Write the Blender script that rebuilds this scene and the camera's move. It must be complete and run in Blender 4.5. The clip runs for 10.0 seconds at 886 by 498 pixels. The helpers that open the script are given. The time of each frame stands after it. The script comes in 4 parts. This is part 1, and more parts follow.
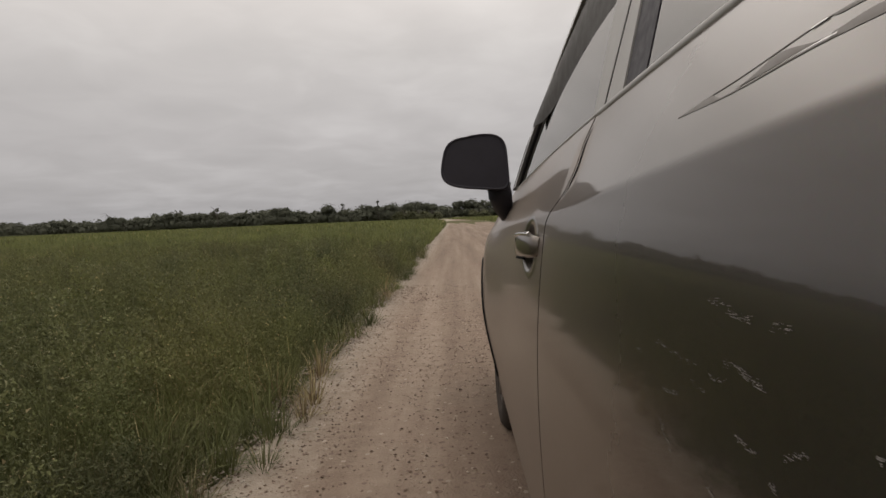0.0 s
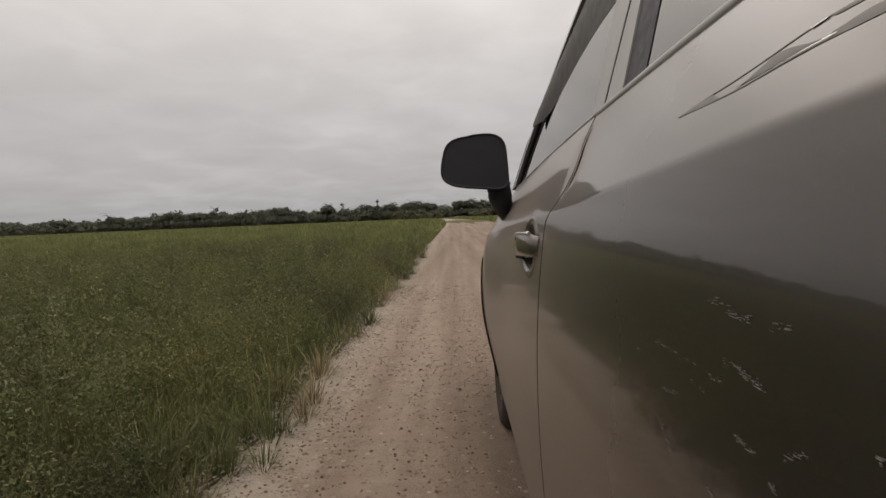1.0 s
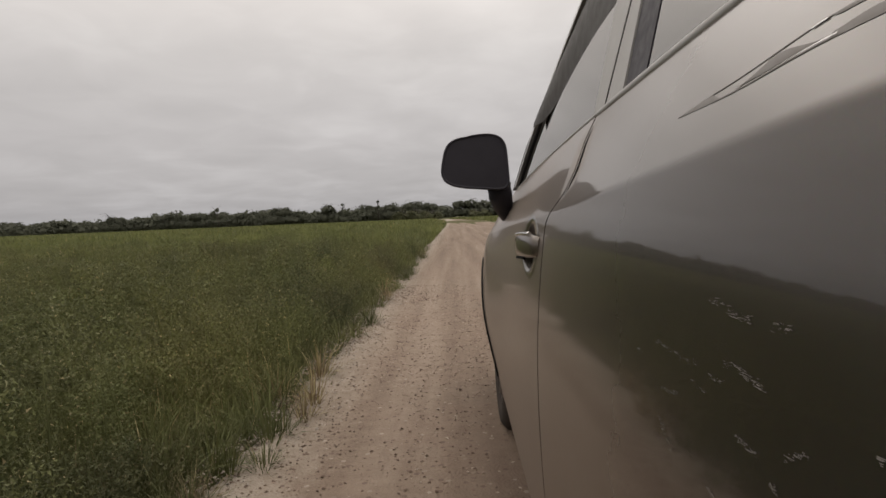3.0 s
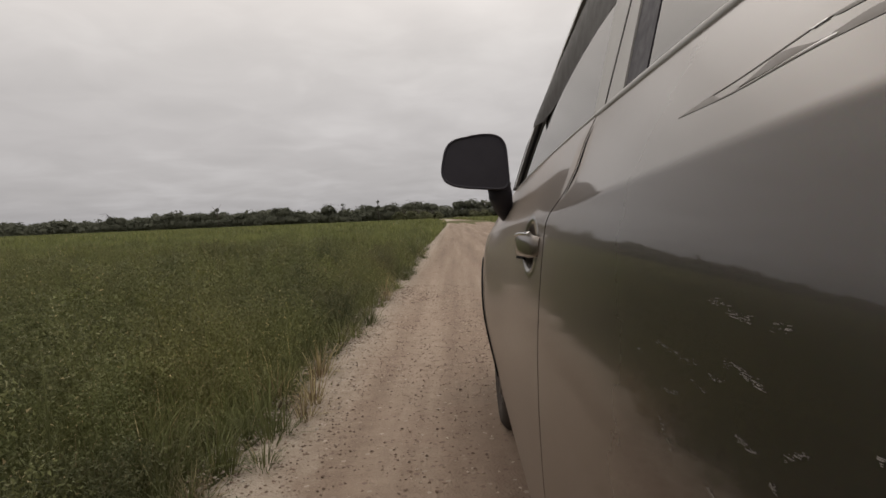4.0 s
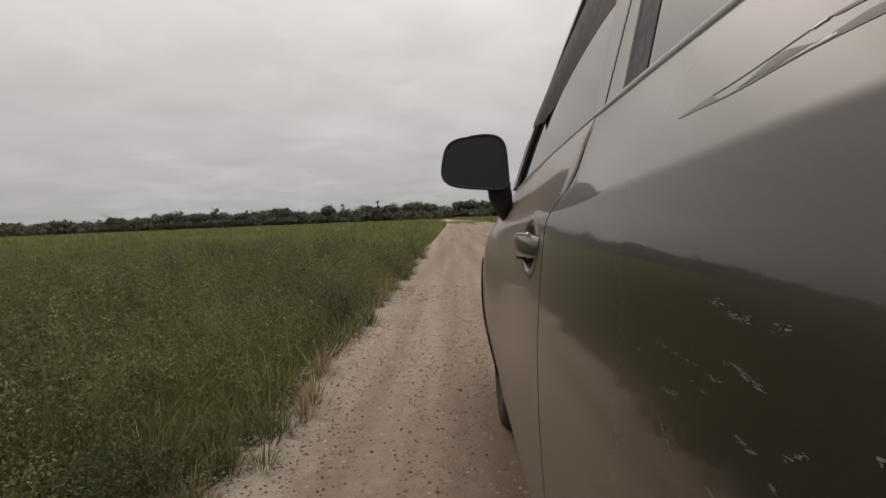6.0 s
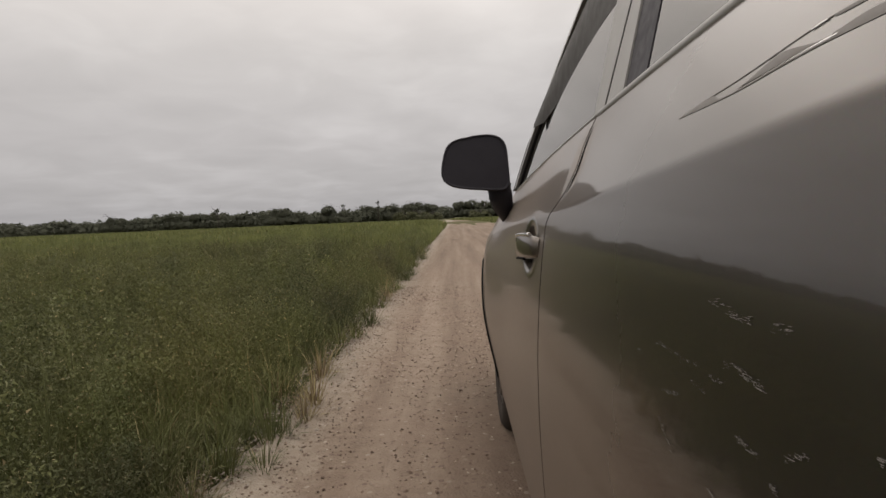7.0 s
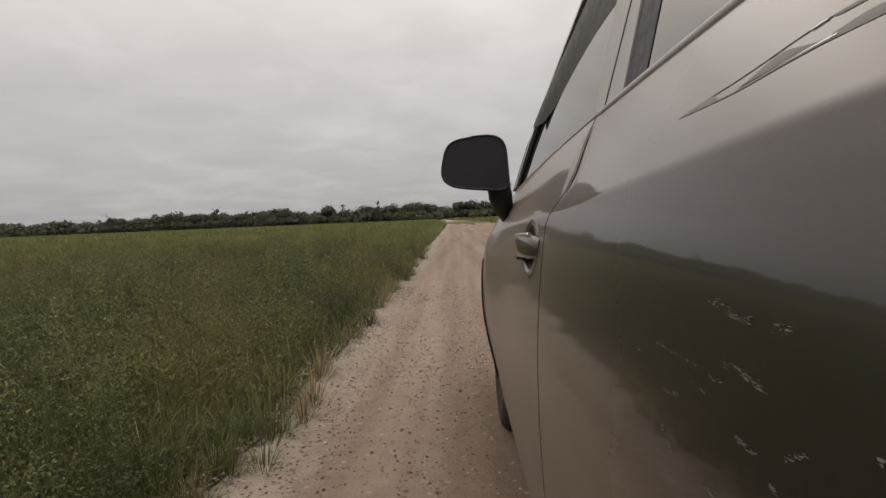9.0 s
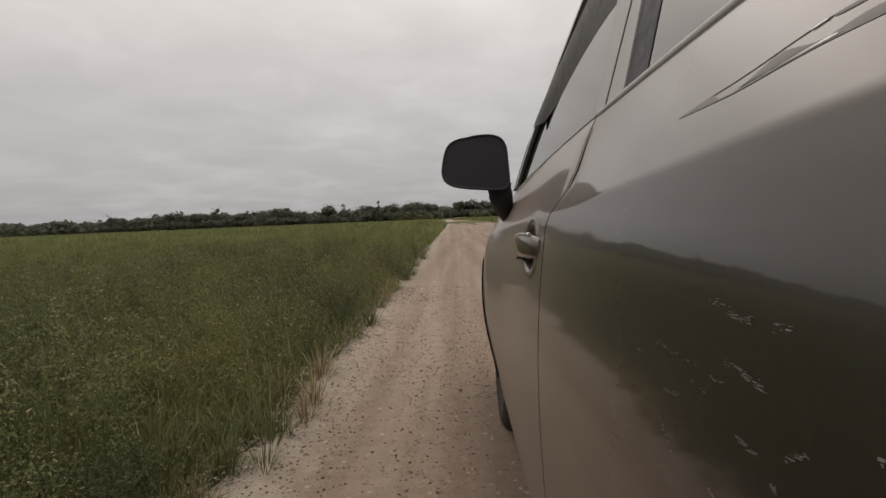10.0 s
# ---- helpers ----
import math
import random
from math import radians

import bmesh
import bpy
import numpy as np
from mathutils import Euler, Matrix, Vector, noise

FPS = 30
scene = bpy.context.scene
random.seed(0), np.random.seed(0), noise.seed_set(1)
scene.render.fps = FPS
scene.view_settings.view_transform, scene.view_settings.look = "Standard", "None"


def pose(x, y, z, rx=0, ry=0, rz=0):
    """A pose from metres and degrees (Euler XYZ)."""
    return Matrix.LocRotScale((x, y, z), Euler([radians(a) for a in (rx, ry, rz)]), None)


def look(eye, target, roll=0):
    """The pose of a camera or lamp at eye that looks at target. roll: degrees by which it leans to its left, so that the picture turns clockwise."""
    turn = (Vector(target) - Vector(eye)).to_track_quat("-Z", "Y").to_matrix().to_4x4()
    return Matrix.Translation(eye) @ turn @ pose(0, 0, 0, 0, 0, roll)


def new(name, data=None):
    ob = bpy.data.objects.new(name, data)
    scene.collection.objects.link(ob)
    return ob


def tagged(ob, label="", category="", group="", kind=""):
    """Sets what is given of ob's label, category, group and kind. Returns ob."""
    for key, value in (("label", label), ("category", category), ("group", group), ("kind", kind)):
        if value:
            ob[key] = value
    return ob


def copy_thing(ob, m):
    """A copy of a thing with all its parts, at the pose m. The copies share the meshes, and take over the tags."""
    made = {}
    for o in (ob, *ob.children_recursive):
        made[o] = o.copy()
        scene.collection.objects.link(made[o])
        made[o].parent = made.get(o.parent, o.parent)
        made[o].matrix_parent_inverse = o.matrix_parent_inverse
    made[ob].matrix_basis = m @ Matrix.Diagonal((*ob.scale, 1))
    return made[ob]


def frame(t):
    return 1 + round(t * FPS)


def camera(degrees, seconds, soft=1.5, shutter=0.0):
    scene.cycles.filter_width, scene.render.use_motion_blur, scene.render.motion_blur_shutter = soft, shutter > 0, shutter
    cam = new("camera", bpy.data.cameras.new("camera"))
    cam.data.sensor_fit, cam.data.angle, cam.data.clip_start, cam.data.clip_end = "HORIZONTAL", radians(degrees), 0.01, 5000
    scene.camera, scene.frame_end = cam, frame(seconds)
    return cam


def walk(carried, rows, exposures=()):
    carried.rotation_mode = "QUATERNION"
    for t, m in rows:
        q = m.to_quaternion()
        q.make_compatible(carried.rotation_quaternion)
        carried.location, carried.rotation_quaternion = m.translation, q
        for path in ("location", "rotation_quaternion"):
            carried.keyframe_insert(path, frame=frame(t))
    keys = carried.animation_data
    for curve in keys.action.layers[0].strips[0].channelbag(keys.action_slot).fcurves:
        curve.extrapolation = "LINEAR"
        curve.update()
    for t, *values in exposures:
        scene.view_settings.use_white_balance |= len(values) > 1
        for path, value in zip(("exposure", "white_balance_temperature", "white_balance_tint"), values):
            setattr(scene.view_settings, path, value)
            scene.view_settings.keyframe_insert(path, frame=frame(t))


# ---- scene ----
# ---------------------------------------------------------------- camera
EYE = (0.0, 0.0, 0.845)
PITCH, ROLL, YAW = -3.044, 1.729, 1.232
cam = camera(75.0, 10.0, soft=1.5)
# small shake of the mount: seconds, yaw and pitch offsets in degrees
SHAKE = [(0, -0.018, -0.031), (0.5, 0.037, 0.046), (1, -0.047, -0.064), (1.5, -0.048, -0.039), (2, 0.005, 0.039), (2.5, -0.003, -0.042), (4, 0.005, -0.031), (4.5, -0.003, -0.014), (5, 0.042, 0.054), (5.5, -0.018, -0.012), (7, 0.019, 0.038), (7.5, -0.003, -0.012), (8, 0.005, 0.005), (8.5, -0.014, -0.012), (9, 0.005, 0.052), (9.5, 0.005, 0), (10, 0.042, 0.026)]
# how the car, and the camera that is fixed to its door, lean on the uneven track
LEAN = Matrix.Translation(EYE) @ pose(0, 0, 0, -0.2, 0.7, 0) @ Matrix.Translation(EYE).inverted()
walk(cam, [(t, LEAN @ pose(*EYE, 90 + PITCH + dp, ROLL, YAW + dw)) for t, dw, dp in SHAKE],
     exposures=[(0, -0.10), (1, -0.04), (2, 0.0), (9, 0.0), (10, -0.04)])

# ---------------------------------------------------------------- sky and light
world = bpy.data.worlds.new("overcast_sky")
scene.world = world
world.use_nodes = True


def nd(nt, kind, inputs=None, **props):
    """Add a node, set its properties and inputs (a socket links, a value is stored)."""
    n = nt.nodes.new(kind)
    for k, v in props.items():
        setattr(n, k, v)
    for k, v in (inputs or {}).items():
        if isinstance(v, bpy.types.NodeSocket):
            nt.links.new(v, n.inputs[k])
        else:
            n.inputs[k].default_value = v
    return n


def ramp(nt, fac, stops, interpolation="LINEAR"):
    n = nt.nodes.new("ShaderNodeValToRGB")
    n.color_ramp.interpolation = interpolation
    els = n.color_ramp.elements
    while len(els) < len(stops):
        els.new(0.5)
    for e, (p, c) in zip(els, stops):
        e.position = p
        e.color = (*c, 1) if len(c) == 3 else c
    nt.links.new(fac, n.inputs[0])
    return n.outputs[0]


def mixc(nt, fac, a, b, blend="MIX"):
    n = nt.nodes.new("ShaderNodeMix")
    n.data_type, n.blend_type = "RGBA", blend
    for key, v in ((0, fac), (6, a), (7, b)):
        if isinstance(v, bpy.types.NodeSocket):
            nt.links.new(v, n.inputs[key])
        else:
            n.inputs[key].default_value = (*v, 1) if isinstance(v, tuple) and len(v) == 3 else v
    return n.outputs[2]


def math_node(nt, op, a, b=0.0):
    n = nt.nodes.new("ShaderNodeMath")
    n.operation = op
    for i, v in enumerate((a, b)):
        if isinstance(v, bpy.types.NodeSocket):
            nt.links.new(v, n.inputs[i])
        else:
            n.inputs[i].default_value = v
    return n.outputs[0]


SUN_ELEV, SUN_AZ = 74.0, 25.0   # azimuth from straight ahead, negative to the left


def make_sky():
    nt = world.node_tree
    nt.nodes.clear()
    sky = nd(nt, "ShaderNodeTexSky", sky_type="NISHITA", sun_disc=False,
             sun_elevation=radians(SUN_ELEV), sun_rotation=radians(SUN_AZ), dust_density=4.0)
    co = nd(nt, "ShaderNodeTexCoord")
    sep = nd(nt, "ShaderNodeSeparateXYZ", {0: co.outputs["Generated"]})
    x, y, z = sep.outputs
    up = math_node(nt, "MAXIMUM", z, 0.0)
    den = math_node(nt, "ADD", up, 0.16)
    flat = nd(nt, "ShaderNodeCombineXYZ", {0: math_node(nt, "DIVIDE", x, den), 1: math_node(nt, "DIVIDE", y, den), 2: 0.0})
    big = nd(nt, "ShaderNodeTexNoise", {"Vector": flat.outputs[0], "Scale": 0.62, "Detail": 3.0, "Roughness": 0.45, "Distortion": 0.4})
    fine = nd(nt, "ShaderNodeTexNoise", {"Vector": flat.outputs[0], "Scale": 2.6, "Detail": 4.0, "Roughness": 0.5, "Distortion": 0.4})
    tone = math_node(nt, "ADD", math_node(nt, "MULTIPLY", big.outputs[0], 0.62), math_node(nt, "MULTIPLY", fine.outputs[0], 0.38))
    cloud = ramp(nt, tone, [(0.29, (0.58, 0.54, 0.51)), (0.5, (0.68, 0.634, 0.60)), (0.70, (0.83, 0.78, 0.74))])
    low = ramp(nt, up, [(0.0, (0.62, 0.645, 0.695)), (0.13, (0.82, 0.83, 0.86)), (0.27, (0.99, 0.995, 1.0)), (0.42, (1.45, 1.44, 1.42)), (0.56, (2.9, 2.89, 2.86)), (1.0, (2.4, 2.38, 2.34))])
    base = mixc(nt, 1.0, cloud, low, "MULTIPLY")
    blue = mixc(nt, 1.0, sky.outputs[0], (0.1, 0.1, 0.1), "MULTIPLY")
    col = mixc(nt, 0.08, base, blue)
    bg = nd(nt, "ShaderNodeBackground", {"Color": col, "Strength": 1.0})
    out = nd(nt, "ShaderNodeOutputWorld", {"Surface": bg.outputs[0]})


make_sky()
sun = new("sun", bpy.data.lights.new("sun", "SUN"))
sun.data.energy, sun.data.angle, sun.data.color = 0.4, radians(30), (1.0, 0.96, 0.9)
_e, _a = radians(SUN_ELEV), radians(SUN_AZ)
sun.matrix_world = look((20 * math.sin(_a), 20 * math.cos(_a), 20 * math.tan(_e)), (0, 0, 0))

# ---------------------------------------------------------------- materials


def material(name):
    m = bpy.data.materials.new(name)
    m.use_nodes = True
    m.node_tree.nodes.clear()
    nt = m.node_tree
    out = nt.nodes.new("ShaderNodeOutputMaterial")
    b = nt.nodes.new("ShaderNodeBsdfPrincipled")
    nt.links.new(b.outputs[0], out.inputs[0])
    return m, nt, b


def setp(nt, b, **kw):
    for k, v in kw.items():
        s = b.inputs[k.replace("_", " ")]
        if isinstance(v, bpy.types.NodeSocket):
            nt.links.new(v, s)
        else:
            s.default_value = (*v, 1) if isinstance(v, tuple) and len(v) == 3 else v


def coords(nt):
    return nd(nt, "ShaderNodeTexCoord").outputs["Object"]


def noise_tex(nt, vec, scale, detail=4.0, rough=0.55, distortion=0.0):
    return nd(nt, "ShaderNodeTexNoise", {"Vector": vec, "Scale": scale, "Detail": detail, "Roughness": rough, "Distortion": distortion}).outputs[0]


def bump(nt, height, strength, distance):
    return nd(nt, "ShaderNodeBump", {"Height": height, "Strength": strength, "Distance": distance}).outputs[0]


def m_paint(name, dusty):
    m, nt, b = material(name)
    v = coords(nt)
    dust = noise_tex(nt, v, 3.0, 6.0, 0.65)
    fine = noise_tex(nt, v, 90.0, 3.0, 0.6)
    flake = nd(nt, "ShaderNodeTexVoronoi", {"Vector": v, "Scale": 1400.0}).outputs["Color"]
    tint = mixc(nt, 0.02, (0.100, 0.088, 0.077), flake)
    # road dust: a thin uneven film, thickest on the forward half behind the front wheel
    along = nd(nt, "ShaderNodeSeparateXYZ", {0: v}).outputs[1]
    film = ramp(nt, math_node(nt, "ADD", math_node(nt, "MULTIPLY", along, 0.5), math_node(nt, "MULTIPLY", dust, 0.16)),
                [(0.14, (0, 0, 0)), (0.74, (dusty, dusty, dusty))], "EASE")
    spots = math_node(nt, "MULTIPLY", ramp(nt, dust, [(0.45, (0, 0, 0)), (0.75, (1, 1, 1))]), math_node(nt, "MULTIPLY", fine, 0.16))
    dirt = math_node(nt, "MAXIMUM", spots, math_node(nt, "MULTIPLY", film, math_node(nt, "ADD", math_node(nt, "MULTIPLY", fine, 0.2), 0.34)))
    col = mixc(nt, dirt, tint, (0.375, 0.302, 0.245))
    setp(nt, b, Base_Color=col, Metallic=math_node(nt, "SUBTRACT", 0.86, math_node(nt, "MULTIPLY", dirt, 0.86)), Roughness=math_node(nt, "ADD", 0.22, math_node(nt, "MULTIPLY", film, 0.3)),
         Specular_Tint=(0.66, 0.65, 0.64), Specular_IOR_Level=0.3, Coat_Weight=math_node(nt, "SUBTRACT", 0.78, math_node(nt, "MULTIPLY", film, 0.35)), Coat_IOR=1.48,
         Coat_Roughness=math_node(nt, "ADD", math_node(nt, "MULTIPLY", dust, 0.05), math_node(nt, "ADD", 0.015, math_node(nt, "MULTIPLY", film, 0.03))))
    return m


def m_plain(name, col, rough=0.5, metal=0.0, var=0.25, scale=30.0, coat=0.0, relief=0.0, spec=0.5):
    m, nt, b = material(name)
    v = coords(nt)
    n1, n2 = noise_tex(nt, v, scale, 5.0), noise_tex(nt, v, scale * 0.12, 3.0)
    n = math_node(nt, "MULTIPLY", math_node(nt, "ADD", n1, n2), 0.5)
    dark, light = tuple(c * (1 - var) for c in col), tuple(min(1, c * (1 + var)) for c in col)
    setp(nt, b, Base_Color=ramp(nt, n, [(0.3, dark), (0.7, light)]), Metallic=metal, Coat_Weight=coat, Specular_IOR_Level=spec,
         Roughness=ramp(nt, n1, [(0.3, (max(0.0, rough - 0.08),) * 3), (0.7, (min(1, rough + 0.08),) * 3)]))
    if relief:
        setp(nt, b, Normal=bump(nt, n1, 0.5, relief))
    return m


def m_glass():
    m = bpy.data.materials.new("tinted_window_glass")
    m.use_nodes = True
    nt = m.node_tree
    nt.nodes.clear()
    out = nt.nodes.new("ShaderNodeOutputMaterial")
    fres = nd(nt, "ShaderNodeFresnel", {"IOR": 3.0})
    clear = nd(nt, "ShaderNodeBsdfTransparent", {"Color": (0.22, 0.23, 0.22, 1)})
    gloss = nd(nt, "ShaderNodeBsdfGlossy", {"Color": (1.0, 0.985, 0.96, 1), "Roughness": 0.015})
    mix = nd(nt, "ShaderNodeMixShader", {0: fres.outputs[0], 1: clear.outputs[0], 2: gloss.outputs[0]})
    nt.links.new(mix.outputs[0], out.inputs[0])
    return m


def m_grass(name, stops, dry=(0.30, 0.25, 0.13), dry_share=0.035, patchy=(0.100, 0.094, 0.026), patch_scale=0.35, plants=False):
    m, nt, b = material(name)
    geo = nd(nt, "ShaderNodeNewGeometry")
    rnd = geo.outputs["Random Per Island"]
    col = ramp(nt, rnd, stops)
    pick = math_node(nt, "GREATER_THAN", math_node(nt, "FRACT", math_node(nt, "MULTIPLY", rnd, 37.0)), 1 - dry_share)
    col = mixc(nt, pick, col, dry)
    plant = nd(nt, "ShaderNodeObjectInfo").outputs["Random"]
    col = mixc(nt, 1.0, col, ramp(nt, plant, [(0.0, (0.72, 0.76, 0.74)), (0.5, (1.0, 1.0, 1.0)), (1.0, (1.22, 1.2, 1.25))]), "MULTIPLY") if plants else col
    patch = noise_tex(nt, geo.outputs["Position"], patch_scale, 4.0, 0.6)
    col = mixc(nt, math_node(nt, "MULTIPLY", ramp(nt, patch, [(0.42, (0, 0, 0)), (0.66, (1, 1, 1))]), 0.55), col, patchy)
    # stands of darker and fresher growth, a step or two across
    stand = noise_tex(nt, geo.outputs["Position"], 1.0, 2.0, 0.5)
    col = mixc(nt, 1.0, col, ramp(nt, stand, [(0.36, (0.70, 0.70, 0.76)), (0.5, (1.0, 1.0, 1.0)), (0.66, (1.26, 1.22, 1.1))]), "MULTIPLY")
    setp(nt, b, Base_Color=col, Roughness=0.7, Specular_IOR_Level=0.25)
    trans = nd(nt, "ShaderNodeBsdfTranslucent", {"Color": col})
    mix = nd(nt, "ShaderNodeMixShader", {0: 0.22, 1: b.outputs[0], 2: trans.outputs[0]})
    out = [n for n in nt.nodes if n.type == "OUTPUT_MATERIAL"][0]
    nt.links.new(mix.outputs[0], out.inputs[0])
    return m


def m_field():
    m, nt, b = material("field_ground")
    v = coords(nt)
    n1, n2, n3 = noise_tex(nt, v, 0.05, 5.0), noise_tex(nt, v, 1.3, 6.0, 0.65), noise_tex(nt, v, 18.0, 4.0)
    n = math_node(nt, "ADD", math_node(nt, "MULTIPLY", n1, 0.4), math_node(nt, "ADD", math_node(nt, "MULTIPLY", n2, 0.35), math_node(nt, "MULTIPLY", n3, 0.25)))
    col = ramp(nt, n, [(0.35, (0.05, 0.045, 0.02)), (0.5, (0.072, 0.07, 0.028)), (0.65, (0.10, 0.09, 0.045))])
    setp(nt, b, Base_Color=col, Roughness=0.95, Specular_IOR_Level=0.1, Normal=bump(nt, n2, 0.8, 0.1))
    return m


def m_road():
    m, nt, b = material("sandy_gravel")
    v = coords(nt)
    stretched = nd(nt, "ShaderNodeMapping", {"Vector": v, "Scale": (1.6, 0.05, 1.0)}).outputs[0]
    n1 = noise_tex(nt, stretched, 2.2, 5.0, 0.6)
    n2 = noise_tex(nt, v, 14.0, 6.0, 0.7)
    n3 = noise_tex(nt, v, 0.8, 4.0, 0.6)
    vor = nd(nt, "ShaderNodeTexVoronoi", {"Vector": v, "Scale": 38.0, "Randomness": 1.0})
    grain = nd(nt, "ShaderNodeTexVoronoi", {"Vector": v, "Scale": 110.0, "Randomness": 1.0})
    col = ramp(nt, math_node(nt, "ADD", math_node(nt, "MULTIPLY", n1, 0.72), math_node(nt, "MULTIPLY", n2, 0.28)),
               [(0.36, (0.120, 0.088, 0.065)), (0.5, (0.170, 0.129, 0.097)), (0.64, (0.232, 0.184, 0.143))])
    col = mixc(nt, math_node(nt, "MULTIPLY", ramp(nt, n3, [(0.45, (0, 0, 0)), (0.7, (1, 1, 1))]), 0.35), col, (0.165, 0.11, 0.082))
    # pale silt washed to the edge of the track
    across = nd(nt, "ShaderNodeSeparateXYZ", {0: v}).outputs[0]
    silt = ramp(nt, math_node(nt, "ADD", math_node(nt, "ADD", math_node(nt, "MULTIPLY", across, -1.0), -0.35), math_node(nt, "MULTIPLY", n2, 0.5)), [(0.36, (0, 0, 0)), (0.72, (1, 1, 1))])
    col = mixc(nt, math_node(nt, "MULTIPLY", silt, 0.75), col, (0.27, 0.24, 0.195))
    sep = nd(nt, "ShaderNodeSeparateColor", {0: vor.outputs["Color"]})
    peb = math_node(nt, "MULTIPLY", math_node(nt, "LESS_THAN", vor.outputs["Distance"], 0.34), math_node(nt, "GREATER_THAN", sep.outputs[0], 0.72))
    col = mixc(nt, math_node(nt, "MULTIPLY", peb, 0.6), col, ramp(nt, sep.outputs[1], [(0.0, (0.08, 0.05, 0.04)), (0.6, (0.14, 0.1, 0.075)), (1.0, (0.33, 0.29, 0.24))]))
    h = math_node(nt, "ADD", math_node(nt, "MULTIPLY", n2, 0.6), math_node(nt, "MULTIPLY", grain.outputs["Distance"], -0.35))
    h = math_node(nt, "ADD", h, math_node(nt, "MULTIPLY", peb, 0.35))
    setp(nt, b, Base_Color=col, Roughness=0.93, Specular_IOR_Level=0.2, Normal=bump(nt, h, 0.6, 0.015))
    return m


def m_stone(name, pale):
    m, nt, b = material(name)
    info = nd(nt, "ShaderNodeObjectInfo").outputs["Random"]
    geo = nd(nt, "ShaderNodeNewGeometry")
    r = math_node(nt, "FRACT", math_node(nt, "ADD", info, geo.outputs["Random Per Island"]))
    col = ramp(nt, r, [(0.0, (0.055, 0.031, 0.021)), (0.4, (0.09, 0.053, 0.036)), (0.65, (0.14, 0.092, 0.066)), (0.82, (0.27, 0.21, 0.165)), (1.0, (0.40, 0.34, 0.275))])
    col = mixc(nt, pale, col, (0.37, 0.345, 0.30))
    n = noise_tex(nt, geo.outputs["Position"], 120.0, 4.0)
    setp(nt, b, Base_Color=mixc(nt, 0.3, col, mixc(nt, n, (0.03, 0.021, 0.015), (0.28, 0.205, 0.15))), Roughness=0.9)
    return m


def m_leaf(name, stops, thin=0.0):
    m, nt, b = material(name)
    geo = nd(nt, "ShaderNodeNewGeometry")
    col = ramp(nt, geo.outputs["Random Per Island"], stops)
    setp(nt, b, Base_Color=col, Roughness=0.75, Specular_IOR_Level=0.2)
    trans = nd(nt, "ShaderNodeBsdfTranslucent", {"Color": col})
    mix = nd(nt, "ShaderNodeMixShader", {0: thin, 1: b.outputs[0], 2: trans.outputs[0]})
    out = [n for n in nt.nodes if n.type == "OUTPUT_MATERIAL"][0]
    nt.links.new(mix.outputs[0], out.inputs[0])
    return m


PAINT = m_paint("champagne_grey_metallic_paint", 1.0)
WIPED = m_paint("wiped_champagne_grey_paint", 0.35)
BLACK = m_plain("black_grained_plastic", (0.023, 0.021, 0.027), 0.5, var=0.2, scale=200.0, spec=0.25)
GLOSSBLACK = m_plain("satin_black_trim", (0.03, 0.027, 0.032), 0.5, var=0.15, scale=60.0, spec=0.15)
SMOKE = m_plain("smoked_acrylic", (0.05, 0.046, 0.042), 0.6, var=0.12, scale=40.0, spec=0.2)
RUBBER = m_plain("tyre_rubber", (0.042, 0.035, 0.03), 0.9, var=0.3, scale=60.0, relief=0.002, spec=0.1)
ALLOY = m_plain("dusty_alloy_wheel", (0.16, 0.14, 0.125), 0.5, 0.6, var=0.2)
CHROME = m_plain("satin_chrome", (0.62, 0.61, 0.59), 0.18, 0.95, var=0.06)
TRIM = m_plain("satin_belt_trim", (0.31, 0.303, 0.29), 0.5, 0.25, var=0.08)
REFLECTION = m_plain("dull_grey_reflection", (0.105, 0.093, 0.082), 0.5, 0.1, var=0.15, scale=80.0)
SPLASH = m_plain("dried_mud_splash", (0.145, 0.132, 0.12), 0.8, var=0.3, scale=300.0)
RUBBERSEAL = m_plain("black_rubber_seal", (0.008, 0.008, 0.008), 0.8, var=0.2, scale=80.0, spec=0.05)
INNER = m_plain("dark_underbody", (0.02, 0.02, 0.02), 0.85)
FABRIC = m_plain("grey_seat_fabric", (0.12, 0.115, 0.11), 0.9, scale=200.0)
GLASS = m_glass()
LAMPGLASS = m_plain("clear_lamp_lens", (0.55, 0.55, 0.56), 0.08, 0.3, var=0.05, coat=1.0)
REDLENS = m_plain("red_lamp_lens", (0.35, 0.02, 0.02), 0.12, var=0.1, coat=1.0)
FIELD, ROAD, STONE = m_field(), m_road(), m_stone("road_stone", 0.0)
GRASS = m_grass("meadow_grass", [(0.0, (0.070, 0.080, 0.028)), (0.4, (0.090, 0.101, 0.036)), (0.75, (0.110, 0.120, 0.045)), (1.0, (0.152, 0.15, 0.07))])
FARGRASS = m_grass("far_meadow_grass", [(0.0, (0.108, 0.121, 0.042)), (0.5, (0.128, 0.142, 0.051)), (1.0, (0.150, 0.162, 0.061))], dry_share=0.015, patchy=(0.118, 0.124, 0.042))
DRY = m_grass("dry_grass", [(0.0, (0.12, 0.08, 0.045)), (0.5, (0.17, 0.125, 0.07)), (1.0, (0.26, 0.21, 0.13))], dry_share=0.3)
SEED = m_leaf("pale_seed_head", [(0.0, (0.12, 0.12, 0.06)), (0.6, (0.18, 0.175, 0.1)), (1.0, (0.28, 0.27, 0.18))])
